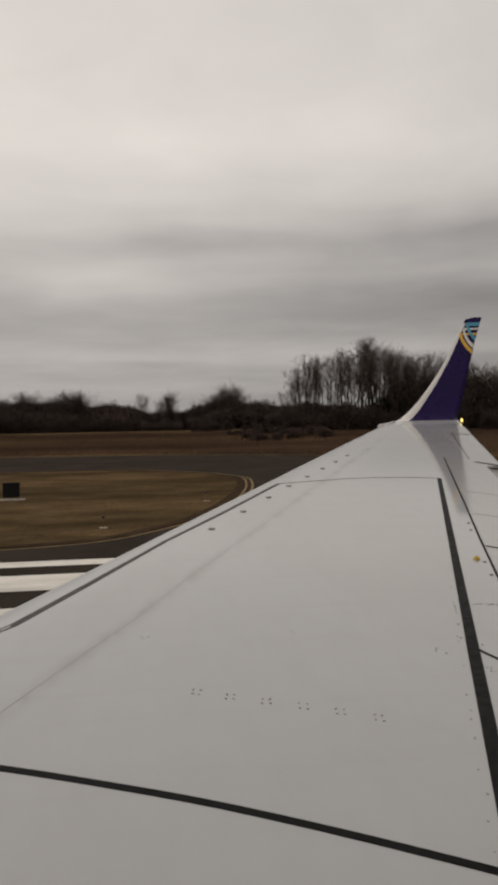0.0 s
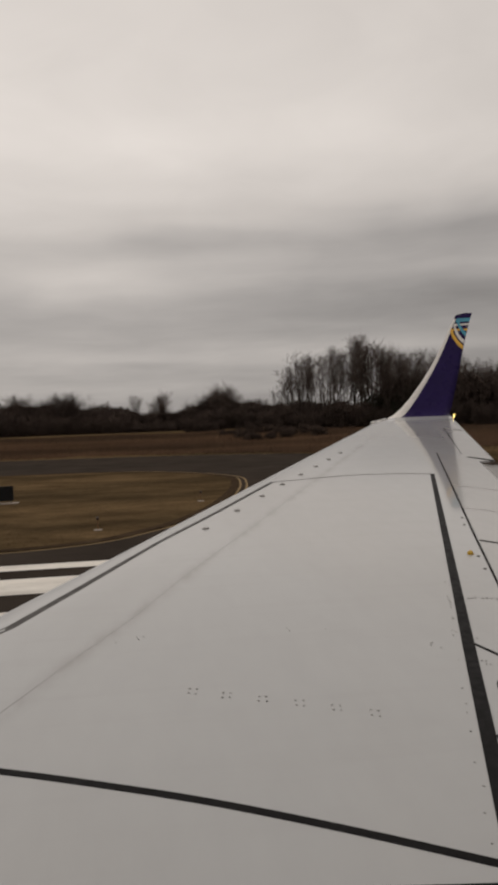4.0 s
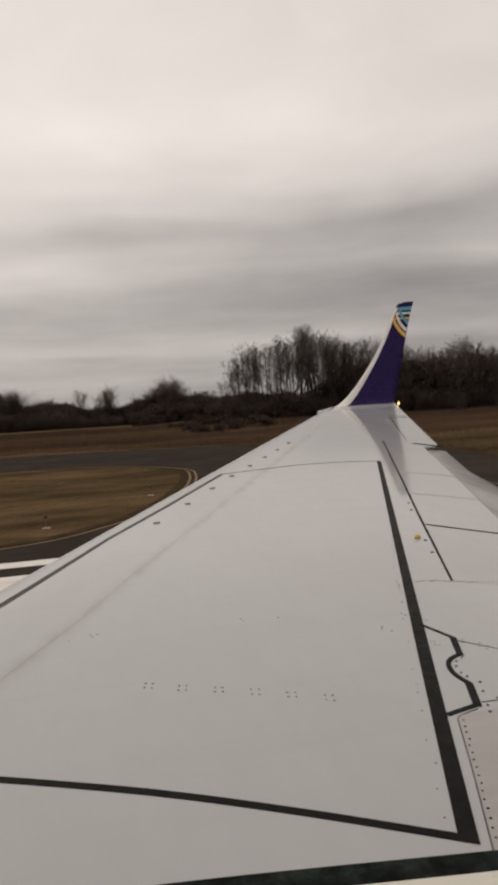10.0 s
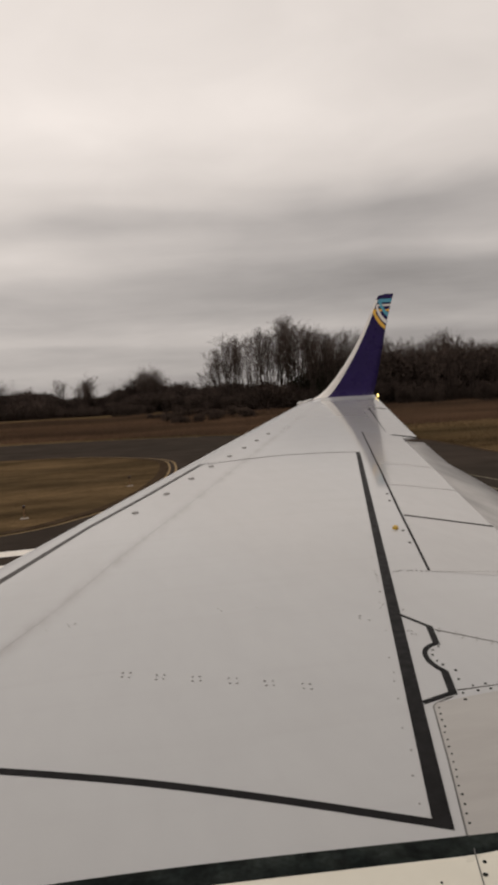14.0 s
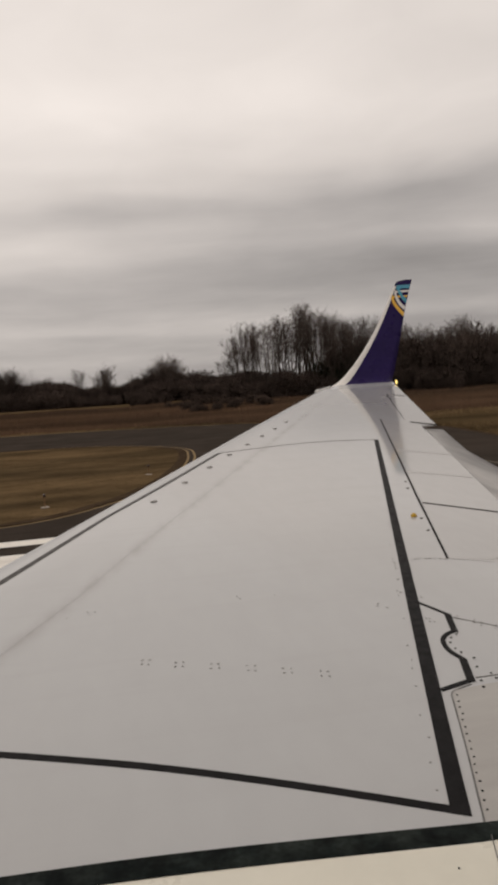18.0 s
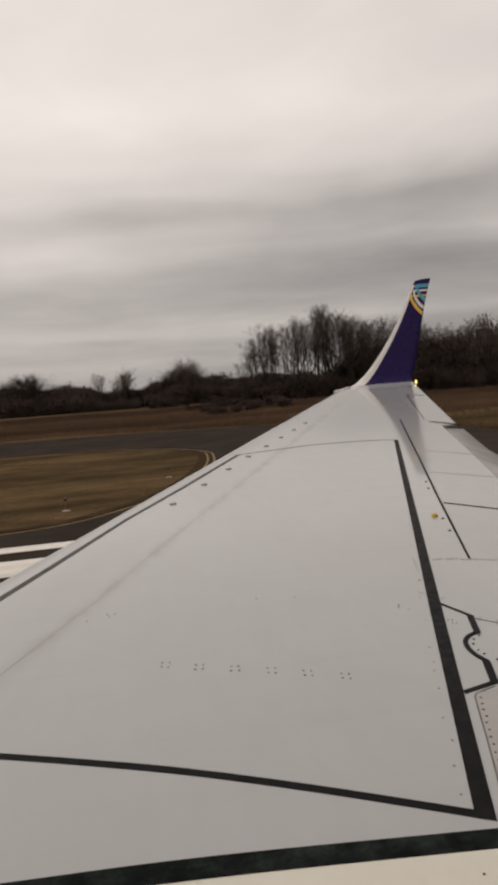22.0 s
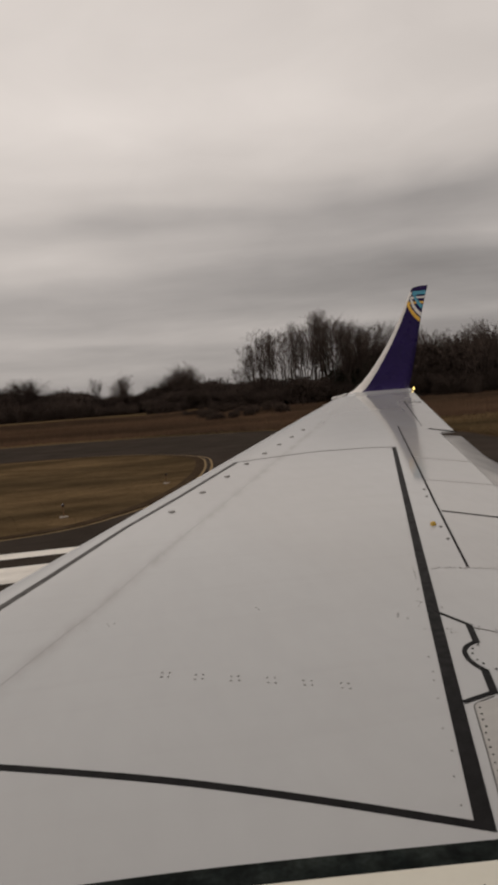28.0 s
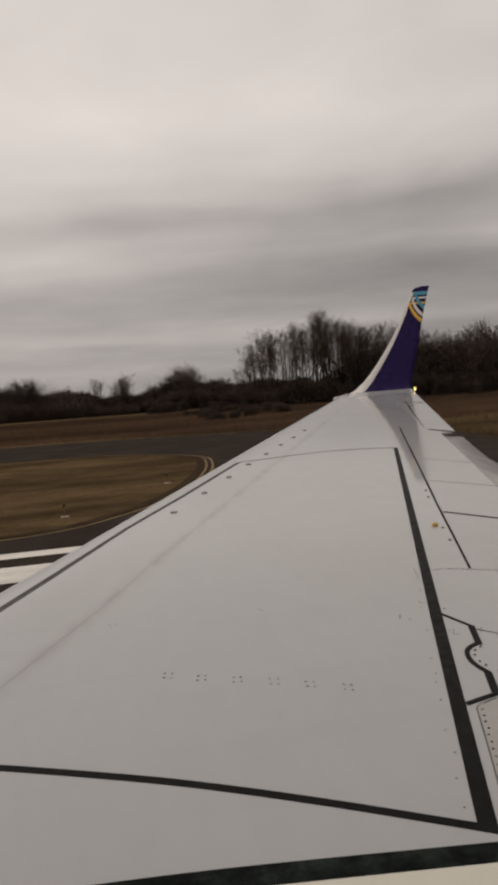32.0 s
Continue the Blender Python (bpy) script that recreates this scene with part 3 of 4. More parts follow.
# winglet: leading x, trailing x, y, z, lean of the inner face in degrees
WINGLET = [(4.42, 6.10, 14.5, 3.776, 5), (4.78, 6.40, 14.95, 3.82, 14), (5.03, 6.45, 15.18, 3.87, 45), (5.22, 6.47, 15.27, 3.93, 68),
           (5.43, 6.55, 15.32, 4.08, 76), (5.64, 6.62, 15.37, 4.28, 77), (5.90, 6.72, 15.43, 4.58, 77), (6.13, 6.82, 15.50, 4.87, 77), (6.36, 6.93, 15.58, 5.20, 77),
           (6.57, 7.04, 15.66, 5.53, 77), (6.74, 7.16, 15.74, 5.83, 77), (6.85, 7.23, 15.78, 6.00, 77), (6.885, 7.26, 15.80, 6.06, 77), (6.93, 7.28, 15.812, 6.10, 77), (7.10, 7.29, 15.82, 6.135, 77)]
W_SPLIT = ((3.86, 0.23), (3.95, 0.20), (4.15, 0.165), (4.6, 0.15), (5.2, 0.145), (6.2, 0.135))


def winglet_point(sec, f, side):
    a, b, y, z, lean = sec
    c, t = b - a, radians(lean)
    n = Vector((0, -math.sin(t), math.cos(t)))
    thick = 0.045 * c * (math.sqrt(f) * 2.4 * (1 - f) + 0.02)
    # the inner face keeps the line, the outer face hangs behind it
    drop = 0.0 if side else -2 * thick
    nose = -0.03 * c * (1 - min(1.0, f / 0.12)) ** 2
    return Vector((a + f * c, y, z)) + n * (drop * (1 if f > 0 else 0) + nose)


def winglet_rows(secs, inner, outer):
    return [[winglet_point(s, f, True) for f in inner(s)] + [winglet_point(s, f, False) for f in outer] for s in secs]


def painted_part(sec):
    """Where the purple begins behind the white edge, and the chord behind it."""
    f = table_value(W_SPLIT, sec[3])
    return f, 0.35, 0.6, 0.85, 1.0


def edge_part(sec):
    return table_value(W_SPLIT, sec[3]), 0.14, 0.11, 0.08, 0.05, 0.02, 0.005, 0.0


plane_part("wing_tip", shell(winglet_rows(WINGLET[:3], lambda sec: (1.0, 0.85, 0.6, 0.35, 0.16, 0.1, 0.05, 0.02, 0.005, 0.0), (0.02, 0.1, 0.35, 0.6, 1.0))), M_PAINT, None, "", True)
winglet = plane_part("winglet", shell(winglet_rows(WINGLET[2:], painted_part, (1.0, 0.6, 0.35, 0.1, 0.02))), M_PURPLE, None, "deep purple upswept winglet", True)
part("leading_edge", shell(winglet_rows(WINGLET[2:-3], edge_part, (0.005, 0.02))), M_WHITE, winglet, "white painted winglet edge", True).matrix_parent_inverse = Matrix()


# end of the slat: a short rounded cap in front of the tip's edge
rows = []
for i in range(7):
    k = i / 6
    if k < 0.45:
        sec = [lerp(p, q, 0.62 + 0.84 * k) for p, q in zip(WINGLET[0], WINGLET[1])]
    else:
        sec = [lerp(p, q, (k - 0.45) / 0.55) for p, q in zip(WINGLET[1], WINGLET[2])]
    c, r = winglet_point(sec, 0.0, True), lerp(0.060, 0.018, k)
    rows.append([(c.x - 0.01 + 1.4 * r * math.cos(a), c.y, c.z + 0.012 + r * math.sin(a)) for a in [j * math.pi / 5 for j in range(10)]])
plane_part("slat_end_cap", shell(rows, True, True), M_EDGE, None, "dull metal cap at the end of the slat", True)


def on_winglet(f, z, off=0.006):
    for s, q in zip(WINGLET[3:], WINGLET[4:]):
        if s[3] <= z <= q[3]:
            k = (z - s[3]) / (q[3] - s[3])
            sec = [lerp(a, b, k) for a, b in zip(s, q)]
            t = radians(sec[4])
            return winglet_point(sec, f, True) + Vector((0, -math.sin(t), math.cos(t))) * off
    return winglet_point(WINGLET[-1], f, True)


def emblem(name, line, width, mat, off):
    rows = []
    for i in range(17):
        k = i / 16 * (len(line) - 1)
        a = min(int(k), len(line) - 2)
        f, z = lerp(line[a][0], line[a + 1][0], k - a), lerp(line[a][1], line[a + 1][1], k - a)
        rows.append([on_winglet(f, z + width / 2, off), on_winglet(f, z - width / 2, off)])
    part(name, shell(rows), mat, winglet).matrix_parent_inverse = Matrix()


# three hooked bands: a level arm and a sloping one each
for arm, slope, thick, mat, off in (([(0.12, 5.748), (0.98, 5.755)], [(0.10, 5.755), (0.34, 5.62), (0.62, 5.49), (0.97, 5.35)], (0.045, 0.088), M_YELLOW, 0.006),
                                    ([(0.17, 5.862), (0.98, 5.872)], [(0.18, 5.865), (0.40, 5.72), (0.66, 5.59), (0.97, 5.475)], (0.045, 0.080), M_WHITE, 0.009),
                                    ([(0.16, 5.967), (0.98, 5.977)], [(0.27, 5.955), (0.50, 5.83), (0.72, 5.73), (0.97, 5.64)], (0.082, 0.085), M_CYAN, 0.012)):
    emblem("emblem_band", arm, thick[0], mat, off)
    emblem("emblem_band", slope, thick[1], mat, off + 0.0015)
bm = bmesh.new()
bmesh.ops.create_uvsphere(bm, u_segments=12, v_segments=8, radius=0.025, matrix=Matrix.Translation((6.54, 15.20, 3.858)) @ Matrix.Diagonal((0.7, 0.8, 1.5, 1)))
plane_part("navigation_light", bm, M_NAV, None, "lit yellowish navigation light", True)

gear = plane_part("landing_gear", shell([[(2.6 + 0.09 * math.cos(a), 1.1 + 0.09 * math.sin(a), z) for a in [i * math.pi / 6 for i in range(12)]] for z in (2.2, 0.55)], True, True), M_FLAP)
for dy in (-0.32, 0.32):
    bm = bmesh.new()
    bmesh.ops.create_cone(bm, cap_ends=True, segments=28, radius1=0.54, radius2=0.54, depth=0.38, matrix=Matrix.Translation((2.6, 1.1 + dy, 0.56)) @ Matrix.Rotation(radians(90), 4, "X"))
    bmesh.ops.bevel(bm, geom=[e for e in bm.edges if e.calc_face_angle(0) > 1], offset=0.09, segments=3, affect="EDGES")
    part("tyre", bm, M_SIGN, gear).matrix_parent_inverse = Matrix()


def fairing_z(x, y):
    y0 = root_line(x)
    f = (y0 - y) / (y0 - 0.02)
    return ROOT_Z + DIHEDRAL * y0 + 0.003 - 0.03 * f + 0.55 * f ** 3


line = [(lerp(1.075, 0.975, i / 8), lerp(1.945, 1.68, i / 8)) for i in range(9)]
plane_part("fairing_seam", shell([[(x - 0.0016, y, fairing_z(x, y) - 0.002), (x - 0.0016, y, fairing_z(x, y) + 0.0025), (x + 0.0016, y, fairing_z(x, y) + 0.0025), (x + 0.0016, y, fairing_z(x, y) - 0.002)] for x, y in line]), M_SEAM)
for x, y, r in ((1.073, 1.883, 0.0065), (1.045, 1.832, 0.0085), (0.912, 1.836, 0.004), (1.02, 1.775, 0.007)):
    ob = new("rivet", RIVET_DARK)
    ob.parent, ob.matrix_parent_inverse = plane, plane.matrix_world.inverted()
    ob.matrix_basis = Matrix.Translation((x, y, fairing_z(x, y) + 0.002)) @ Matrix.Diagonal((r, r, 0.008, 1))

# ---- ground ----


def rise(x, y):
    """Height of the land: flat airfield, gently climbing rough field behind it."""
    f = min(max((y - 96) / 60, 0), 1)
    return f * f * (3 - 2 * f) * 1.3 + f * 0.25 * noise.noise((x * 0.02, y * 0.02, 0))


ux = [-4000, -2000, -1000, -500, -300] + [-200 + 8 * i for i in range(51)] + [300, 500, 1000, 2000, 4000]
uy = [-3000, -1000, -300, -60, -20, 0, 12, 24, 36, 48, 60, 72, 84, 92] + [96 + 5 * i for i in range(26)] + [260, 350, 600, 1200, 2500, 4500]
tagged(part("ground", shell([[(x, y, rise(x, y)) for x in ux] for y in uy]), M_GRASS, None, "", True), "flat dry winter grassland round the airfield", "ground", kind="structure")


def sheet(name, outline, z, mat, label, category="", kind="structure", depth=0.05):
    bm = bmesh.new()
    f = bm.faces.new([bm.verts.new((x, y, z)) for x, y in outline])
    bmesh.ops.triangulate(bm, faces=[f])
    edges = [e for e in bm.edges if len(e.link_faces) == 1]
    ext = bmesh.ops.extrude_edge_only(bm, edges=edges)
    for v in [g for g in ext["geom"] if isinstance(g, bmesh.types.BMVert)]:
        v.co.z -= depth
    return tagged(part(name, bm, mat), label, category, kind=kind)


sheet("runway", [(-900, -25), (900, -25), (900, 23.2), (-900, 23.2)], 0.02, M_ASPHALT, "worn dark grey asphalt runway", "runway")
OUTER = smooth_line([(-400, 120), (-120, 97), (-40, 93), (-8, 90), (6, 85.5), (14, 81), (20, 74), (24.5, 64), (26, 54), (25, 46), (23.6, 37.5), (24.2, 30), (29, 25.8), (45, 24), (300, 23.6)])
sheet("taxiway", [(-400, 23.1)] + OUTER + [(300, 23.2)], 0.024, M_ASPHALT, "dark grey asphalt taxiway joining the runway", "taxiway")
ISLE = smooth_line([(-400, 80), (-120, 67), (-40, 63.5), (-12, 62.5), (-2, 61), (3.0, 56.5), (5.6, 51), (5.5, 45.5), (4.3, 38.5), (2.4, 31.8), (0.2, 27.4), (-3.2, 24.5), (-12, 23.8), (-24, 23.65), (-48, 23.6), (-100, 23.6), (-200, 23.6), (-400, 23.6)])
sheet("grass_island", ISLE, 0.06, M_ISLE, "dry brown grass island between runway and taxiway", "grass")


def paint_line(name, pts, width, z, mat, label, off=0.0):
    rows = []
    for i, (x, y) in enumerate(pts):
        p, q = pts[max(0, i - 1)], pts[min(len(pts) - 1, i + 1)]
        dx, dy = q[0] - p[0], q[1] - p[1]
        d = math.hypot(dx, dy) or 1
        nx, ny = -dy / d, dx / d
        rows.append([(x + nx * (off - width / 2), y + ny * (off - width / 2), z - 0.006), (x + nx * (off - width / 2), y + ny * (off - width / 2), z),
                     (x + nx * (off + width / 2), y + ny * (off + width / 2), z), (x + nx * (off + width / 2), y + ny * (off + width / 2), z - 0.006)])
    return tagged(part(name, shell(rows), mat), label, "marking", kind="structure")


tagged(paint_line("soil_edge", ISLE[20:104], 0.5, 0.066, M_EDGE_DARK, "", -0.2), "dark strip along the edge of the grass", "soil")
paint_line("taxiway_edge_line", ISLE, 0.13, 0.034, M_LINE_Y, "yellow double taxiway edge line", 0.14)
paint_line("taxiway_edge_line", ISLE[30:80], 0.13, 0.034, M_LINE_Y, "yellow double taxiway edge line", 0.52)
paint_line("taxiway_edge_line", OUTER[:41], 0.22, 0.034, M_LINE_Y, "yellow taxiway edge line", -0.5)
paint_line("runway_side_stripe", [(-600 + 20 * i, 21.4) for i in range(61)], 0.8, 0.030, M_LINE_W, "white runway side stripe")
# dark strip painted for the shadow line under the grass lip by the taxiway
tagged(paint_line("soil_edge", OUTER[30:88], 0.45, 0.04, M_EDGE_DARK, "", 0.2), "dark strip for the grass lip's shadow along the taxiway", "soil")
for line in ([(16.3, 18), (16.7, 24), (16.85, 27.5), (17.0, 31), (17.2, 36)], [(13.6, 18), (15.0, 23.6), (15.5, 26), (15.9, 30), (16.1, 36)]):
    paint_line("taxiway_centre_line", smooth_line(line), 0.09, 0.035, M_LINE_D, "thin faded taxiway guide line")
for i in range(8):
    y = 18.9 - i * 3.5
    tagged(paint_line("threshold_stripe", [(x, y) for x in (-46, -30, -20, -10, -5, 0)], 1.85, 0.031, M_LINE_W, ""), "worn white runway threshold stripe with tyre scuffs", "marking", "threshold stripes", "structure")

# ---- grass and reeds ----


def blades(name, n, place, height, width, mat, label, lean=0.3, seed=1):
    r = random.Random(seed)
    verts, faces = [], []
    for i in range(n):
        spot = place(r)
        if spot is None:
            continue
        x, y, z = spot
        h, w, a = height * r.uniform(0.5, 1.2) * (1 + 0.7 * noise.noise((x * 0.07, y * 0.07, 5))), width * r.uniform(0.6, 1.3), r.uniform(0, math.pi)
        lx, ly = r.uniform(-lean, lean) * h, r.uniform(-lean, lean) * h
        k = len(verts)
        verts += [(x - w * math.cos(a), y - w * math.sin(a), z - 0.02), (x + w * math.cos(a), y + w * math.sin(a), z - 0.02), (x + lx, y + ly, z + h)]
        faces.append((k, k + 1, k + 2))
    me = bpy.data.meshes.new(name)
    me.from_pydata(verts, [], faces)
    me.materials.append(mat)
    return tagged(new(name, me), label, "grass", kind="stuff")


def inside(x, y, poly):
    hit = False
    for (x1, y1), (x2, y2) in zip(poly, poly[1:] + poly[:1]):
        if (y1 > y) != (y2 > y) and x < x1 + (y - y1) / (y2 - y1) * (x2 - x1):
            hit = not hit
    return hit


def on_isle(r):
    y = 23.8 + 38.6 * r.random() ** 1.3
    x = r.uniform(-14 - y * 0.15, 6)
    return (x, y, 0.06) if inside(x, y, ISLE) else None


blades("island_grass", 40000, on_isle, 0.04, 0.012, M_BLADE, "short dry grass blades", 0.6, 2)


def in_field(r):
    y = 47 + 115 * r.random() ** 1.2
    x = r.uniform(-0.28 * y - 12, 0.78 * y + 10)
    edge = table_value([(-400, 98), (-8, 91), (6, 87), (14, 82), (20, 75), (400, 60)], x)
    if y < edge + 1:
        return None
    near = y - edge
    if x > 14 and y < 74 + 6 * noise.noise((x * 0.1, 0, 0)):
        return None
    return (x, y, rise(x, y)) if near > 5 or r.random() < 0.3 else None


blades("reed_field", 300000, in_field, 0.55, 0.045, M_REED, "tall rust-brown reeds and dead grass", 0.35, 3)


def verge(r):
    y = r.uniform(26, 92)
    edge = table_value([(26, 28.5), (30, 24.4), (37.5, 23.8), (46, 25.2), (54, 26.2), (64, 24.7), (74, 20.2), (92, 12)], y)
    x = edge + 0.45 + 50 * r.random() ** 1.5
    return x, y, rise(x, y)


blades("verge_grass", 60000, verge, 0.10, 0.02, M_BLADE, "dry grass on the verge", 0.5, 4)

# ---- trees ----


def tube(verts, faces, a, b, ra, rb, sides=3):
    d = (b - a)
    if d.length < 1e-5:
        return
    u = d.orthogonal().normalized()
    v = d.normalized().cross(u)
    k = len(verts)
    for p, r in ((a, ra), (b, rb)):
        for i in range(sides):
            t = 2 * math.pi * i / sides
            verts.append(p + (u * math.cos(t) + v * math.sin(t)) * r)
    for i in range(sides):
        j = (i + 1) % sides
        faces.append((k + i, k + j, k + sides + j, k + sides + i))


def bent(r, store, p, d, length, ra, rb, steps, sides, wander, lift):
    """One wandering, tapering limb; gives back its points and its ways."""
    pts = [(p, d)]
    for i in range(steps):
        q = p + d * (length / steps)
        tube(*store, p, q, lerp(ra, rb, i / steps), lerp(ra, rb, (i + 1) / steps), sides)
        p = q
        d = (d + Vector((r.uniform(-1, 1), r.uniform(-1, 1), r.uniform(-1, 1))) * wander + Vector((0, 0, lift))).normalized()
        pts.append((p, d))
    return pts


def aside(r, d, angle):
    """A way that leaves d by an angle in degrees, to a random side."""
    u = d.orthogonal().normalized()
    u.rotate(Matrix.Rotation(r.uniform(0, 6.283), 3, d))
    return (d * math.cos(radians(angle)) + u * math.sin(radians(angle))).normalized()


def winter_tree(seed, height, bole=0.4, reach=0.2, stems=1, radius=0.17, limbs=3, twigs=9, label="tall leafless winter tree with fine dark twigs", group="woodland trees"):
    """A leafless tree: straight bole, rising limbs, branches and single twigs. bole: where the crown begins; reach: limb length, both as shares of the height."""
    r = random.Random(seed)
    trunk, crown = ([], []), ([], [])

    def twig(p, d, length):
        verts, faces = crown
        side = d.orthogonal().normalized()
        side.rotate(Matrix.Rotation(r.uniform(0, 6.283), 3, d))
        k, w = len(verts), r.uniform(0.010, 0.017)
        verts.extend((p - side * w, p + side * w, p + d * length))
        faces.append((k, k + 1, k + 2))

    def branch(p, d, length, rad):
        pts = bent(r, crown, p, d, length, rad, 0.010, 3, 3, 0.22, 0.06)
        for i in range(twigs):
            f = r.uniform(0.2, 3.0)
            a = min(int(f), 2)
            q = pts[a][0].lerp(pts[a + 1][0], f - a)
            twig(q, aside(r, pts[a + 1][1], r.uniform(15, 65)), length * r.uniform(0.25, 0.6))

    for s in range(stems):
        lean = 0.03 if stems == 1 else 0.24
        d = Vector((r.uniform(-lean, lean), r.uniform(-lean, lean), 1)).normalized()
        foot = Vector((r.uniform(-0.3, 0.3) * (stems - 1), r.uniform(-0.3, 0.3) * (stems - 1), -0.3))
        tall_by = height * (1.0 if s == 0 else r.uniform(0.75, 0.95))
        stem = bent(r, trunk, foot, d, tall_by, radius, 0.03, 14, 6, 0.035, 0.02)
        start = bole * r.uniform(0.85, 1.15)
        for i in range(1, 15):
            t = i / 14
            if t < start:
                if r.random() < 0.25 and t > 0.15:
                    branch(stem[i][0], aside(r, stem[i][1], r.uniform(50, 80)), height * 0.06, 0.02)
                continue
            up = (t - start) / (1.0 - start)
            for _ in range(r.choice((limbs - 1, limbs, limbs))):
                long = height * reach * (0.45 + 0.6 * math.sin(math.pi * min(1.0, 0.3 + 0.55 * up))) * r.uniform(0.6, 1.2) * (1.0 - 0.3 * up * up)
                way = aside(r, stem[i][1], r.uniform(25, 62) * (1.0 - 0.25 * up))
                lim = bent(r, trunk, stem[i][0], way, long, radius * lerp(0.42, 0.16, up), 0.014, 4, 4, 0.16, 0.10)
                for j in range(1, 5):
                    for _ in range(2 if j < 4 else 3):
                        branch(lim[j][0], aside(r, lim[j][1], r.uniform(20, 60)), max(0.8, long * r.uniform(0.35, 0.7)), 0.018)
    tree = tagged(new("tree"), label, "tree", group)
    for name, (v, f), mat in (("trunk", trunk, M_BARK), ("crown", crown, M_TWIG)):
        me = bpy.data.meshes.new(name)
        me.from_pydata([tuple(q) for q in v], [], f)
        me.materials.append(mat)
        new(name, me).parent = tree
    return tree


def bush_clump(seed, w, h, n, mat, label, size=1.0):
    """A dense thicket of thin stems and small leaves, uneven at the top."""
    r = random.Random(seed)
    verts, faces = [], []
    lobes = [(r.uniform(-0.7, 0.7) * w, r.uniform(-0.4, 0.4) * w, h * r.uniform(0.3, 0.72), h * r.uniform(0.22, 0.36)) for _ in range(7)]
    for i in range(n):
        lx, ly, lz, lr = r.choice(lobes)
        d = Vector((r.gauss(0, 1), r.gauss(0, 1), r.gauss(0, 1))).normalized() * lr * r.random() ** 0.4
        c = Vector((lx, ly, lz)) + Vector((d.x * 1.5, d.y * 1.2, d.z))
        if i % 4 == 0:
            c.z *= r.random()
        k = len(verts)
        way = Vector((r.uniform(-0.7, 0.7), r.uniform(-0.7, 0.7), r.uniform(-0.1, 1))).normalized() * r.uniform(0.4, 1.2) * size
        side = Vector((r.uniform(-1, 1), r.uniform(-1, 1), r.uniform(-0.4, 0.4))).normalized() * r.uniform(0.02, 0.07)
        verts += [c - side, c + side, c + way]
        faces.append((k, k + 1, k + 2))
    me = bpy.data.meshes.new("bush")
    me.from_pydata([tuple(q) for q in verts], [], faces)
    me.materials.append(mat)
    return tagged(new("bush", me), label, "bush", "thicket bushes")


place_rng = random.Random(11)


def at_bearing(az, dist):
    return dist * math.sin(radians(az)), dist * math.cos(radians(az))


def plant_joined(name, protos, spots, lo, hi, label):
    """The same for growth that cannot be told apart: one mesh of many plants."""
    co, count = [], 0
    for az, dist, size in spots:
        ob = place_rng.choice(protos)
        x, y = at_bearing(az, dist)
        k = size * place_rng.uniform(lo, hi) / ob["tall"]
        m = np.array(Matrix.Translation((x, y, rise(x, y) - 0.2)) @ Matrix.Rotation(place_rng.uniform(0, 6.28), 4, "Z") @ Matrix.Scale(k, 4))
        v = np.empty(len(ob.data.vertices) * 3)
        ob.data.vertices.foreach_get("co", v)
        v = v.reshape(-1, 3)
        v = v[:len(v) // 6 * 3]
        co.append(v @ m[:3, :3].T + m[:3, 3])
        count += len(v)
    faces = np.arange(count).reshape(-1, 3)
    me = bpy.data.meshes.new(name)
    me.from_pydata(np.concatenate(co).tolist(), [], faces.tolist())
    me.materials.append(protos[0].data.materials[0])
    return tagged(new(name, me), label, "undergrowth", kind="stuff")


def plant(protos, spots, lo, hi):
    """Sets trees of about the given heights (metres) at bearings and distances; the first of each kind is moved, the rest copied."""
    for az, dist, size in spots:
        ob = place_rng.choice(protos)
        x, y = at_bearing(az, dist)
        k = size * place_rng.uniform(lo, hi) / ob["tall"]
        m = Matrix.Translation((x, y, rise(x, y) - 0.2)) @ Matrix.Rotation(place_rng.uniform(0, 6.28), 4, "Z") @ Matrix.Scale(k, 4)
        if not ob["used"]:
            ob["used"] = 1
            ob.matrix_basis = m
        else:
            c = copy_thing(ob, m)
            c.matrix_basis = m


SMALL = "small leafless tree with a rounded crown of fine twigs"
tall = [winter_tree(20 + i, 18, 0.36 + 0.06 * (i % 3), 0.21 + 0.03 * (i % 2), 1 + (i % 4 == 3), 0.185, 2, 9) for i in range(8)]
broad = [winter_tree(40 + i, 8, 0.14, 0.40, 2, 0.11, 3, 9, "low spreading leafless tree in the hedge line", "hedge line trees") for i in range(4)]
round_crown = [winter_tree(50 + i, 9, 0.16, 0.60, 1, 0.18, 5, 18, SMALL, "hedge line trees") for i in range(4)]
gaunt = [winter_tree(58, 10, 0.40, 0.34, 2, 0.20, 2, 5, "gaunt half-dead leafless tree with few limbs", "hedge line trees")]
hedge = [bush_clump(80 + i, 4.6, 4.4, 6500, M_HEDGE, "low rounded dark winter thicket", 0.6) for i in range(3)]
thick = [bush_clump(60 + i, 3.6, 5.0, 6000, M_BRUSH, "dense dark leafless thicket", 0.7) for i in range(3)]
green = [bush_clump(70 + i, 3.0, 6.0, 4500, M_GREEN, "dark evergreen bush in the tree line", 0.8) for i in range(2)]
russet = [bush_clump(90 + i, 2.2, 2.2, 2600, M_SCRUB, "low russet brown scrub among the reeds", 0.5) for i in range(2)]
for ob in tall + broad + round_crown + gaunt + russet + hedge + thick + green:
    meshes = [c.data for c in ob.children] or [ob.data]
    ob["tall"], ob["used"] = float(np.percentile([v.co.z for me in meshes for v in me.vertices], 98.5)), 0

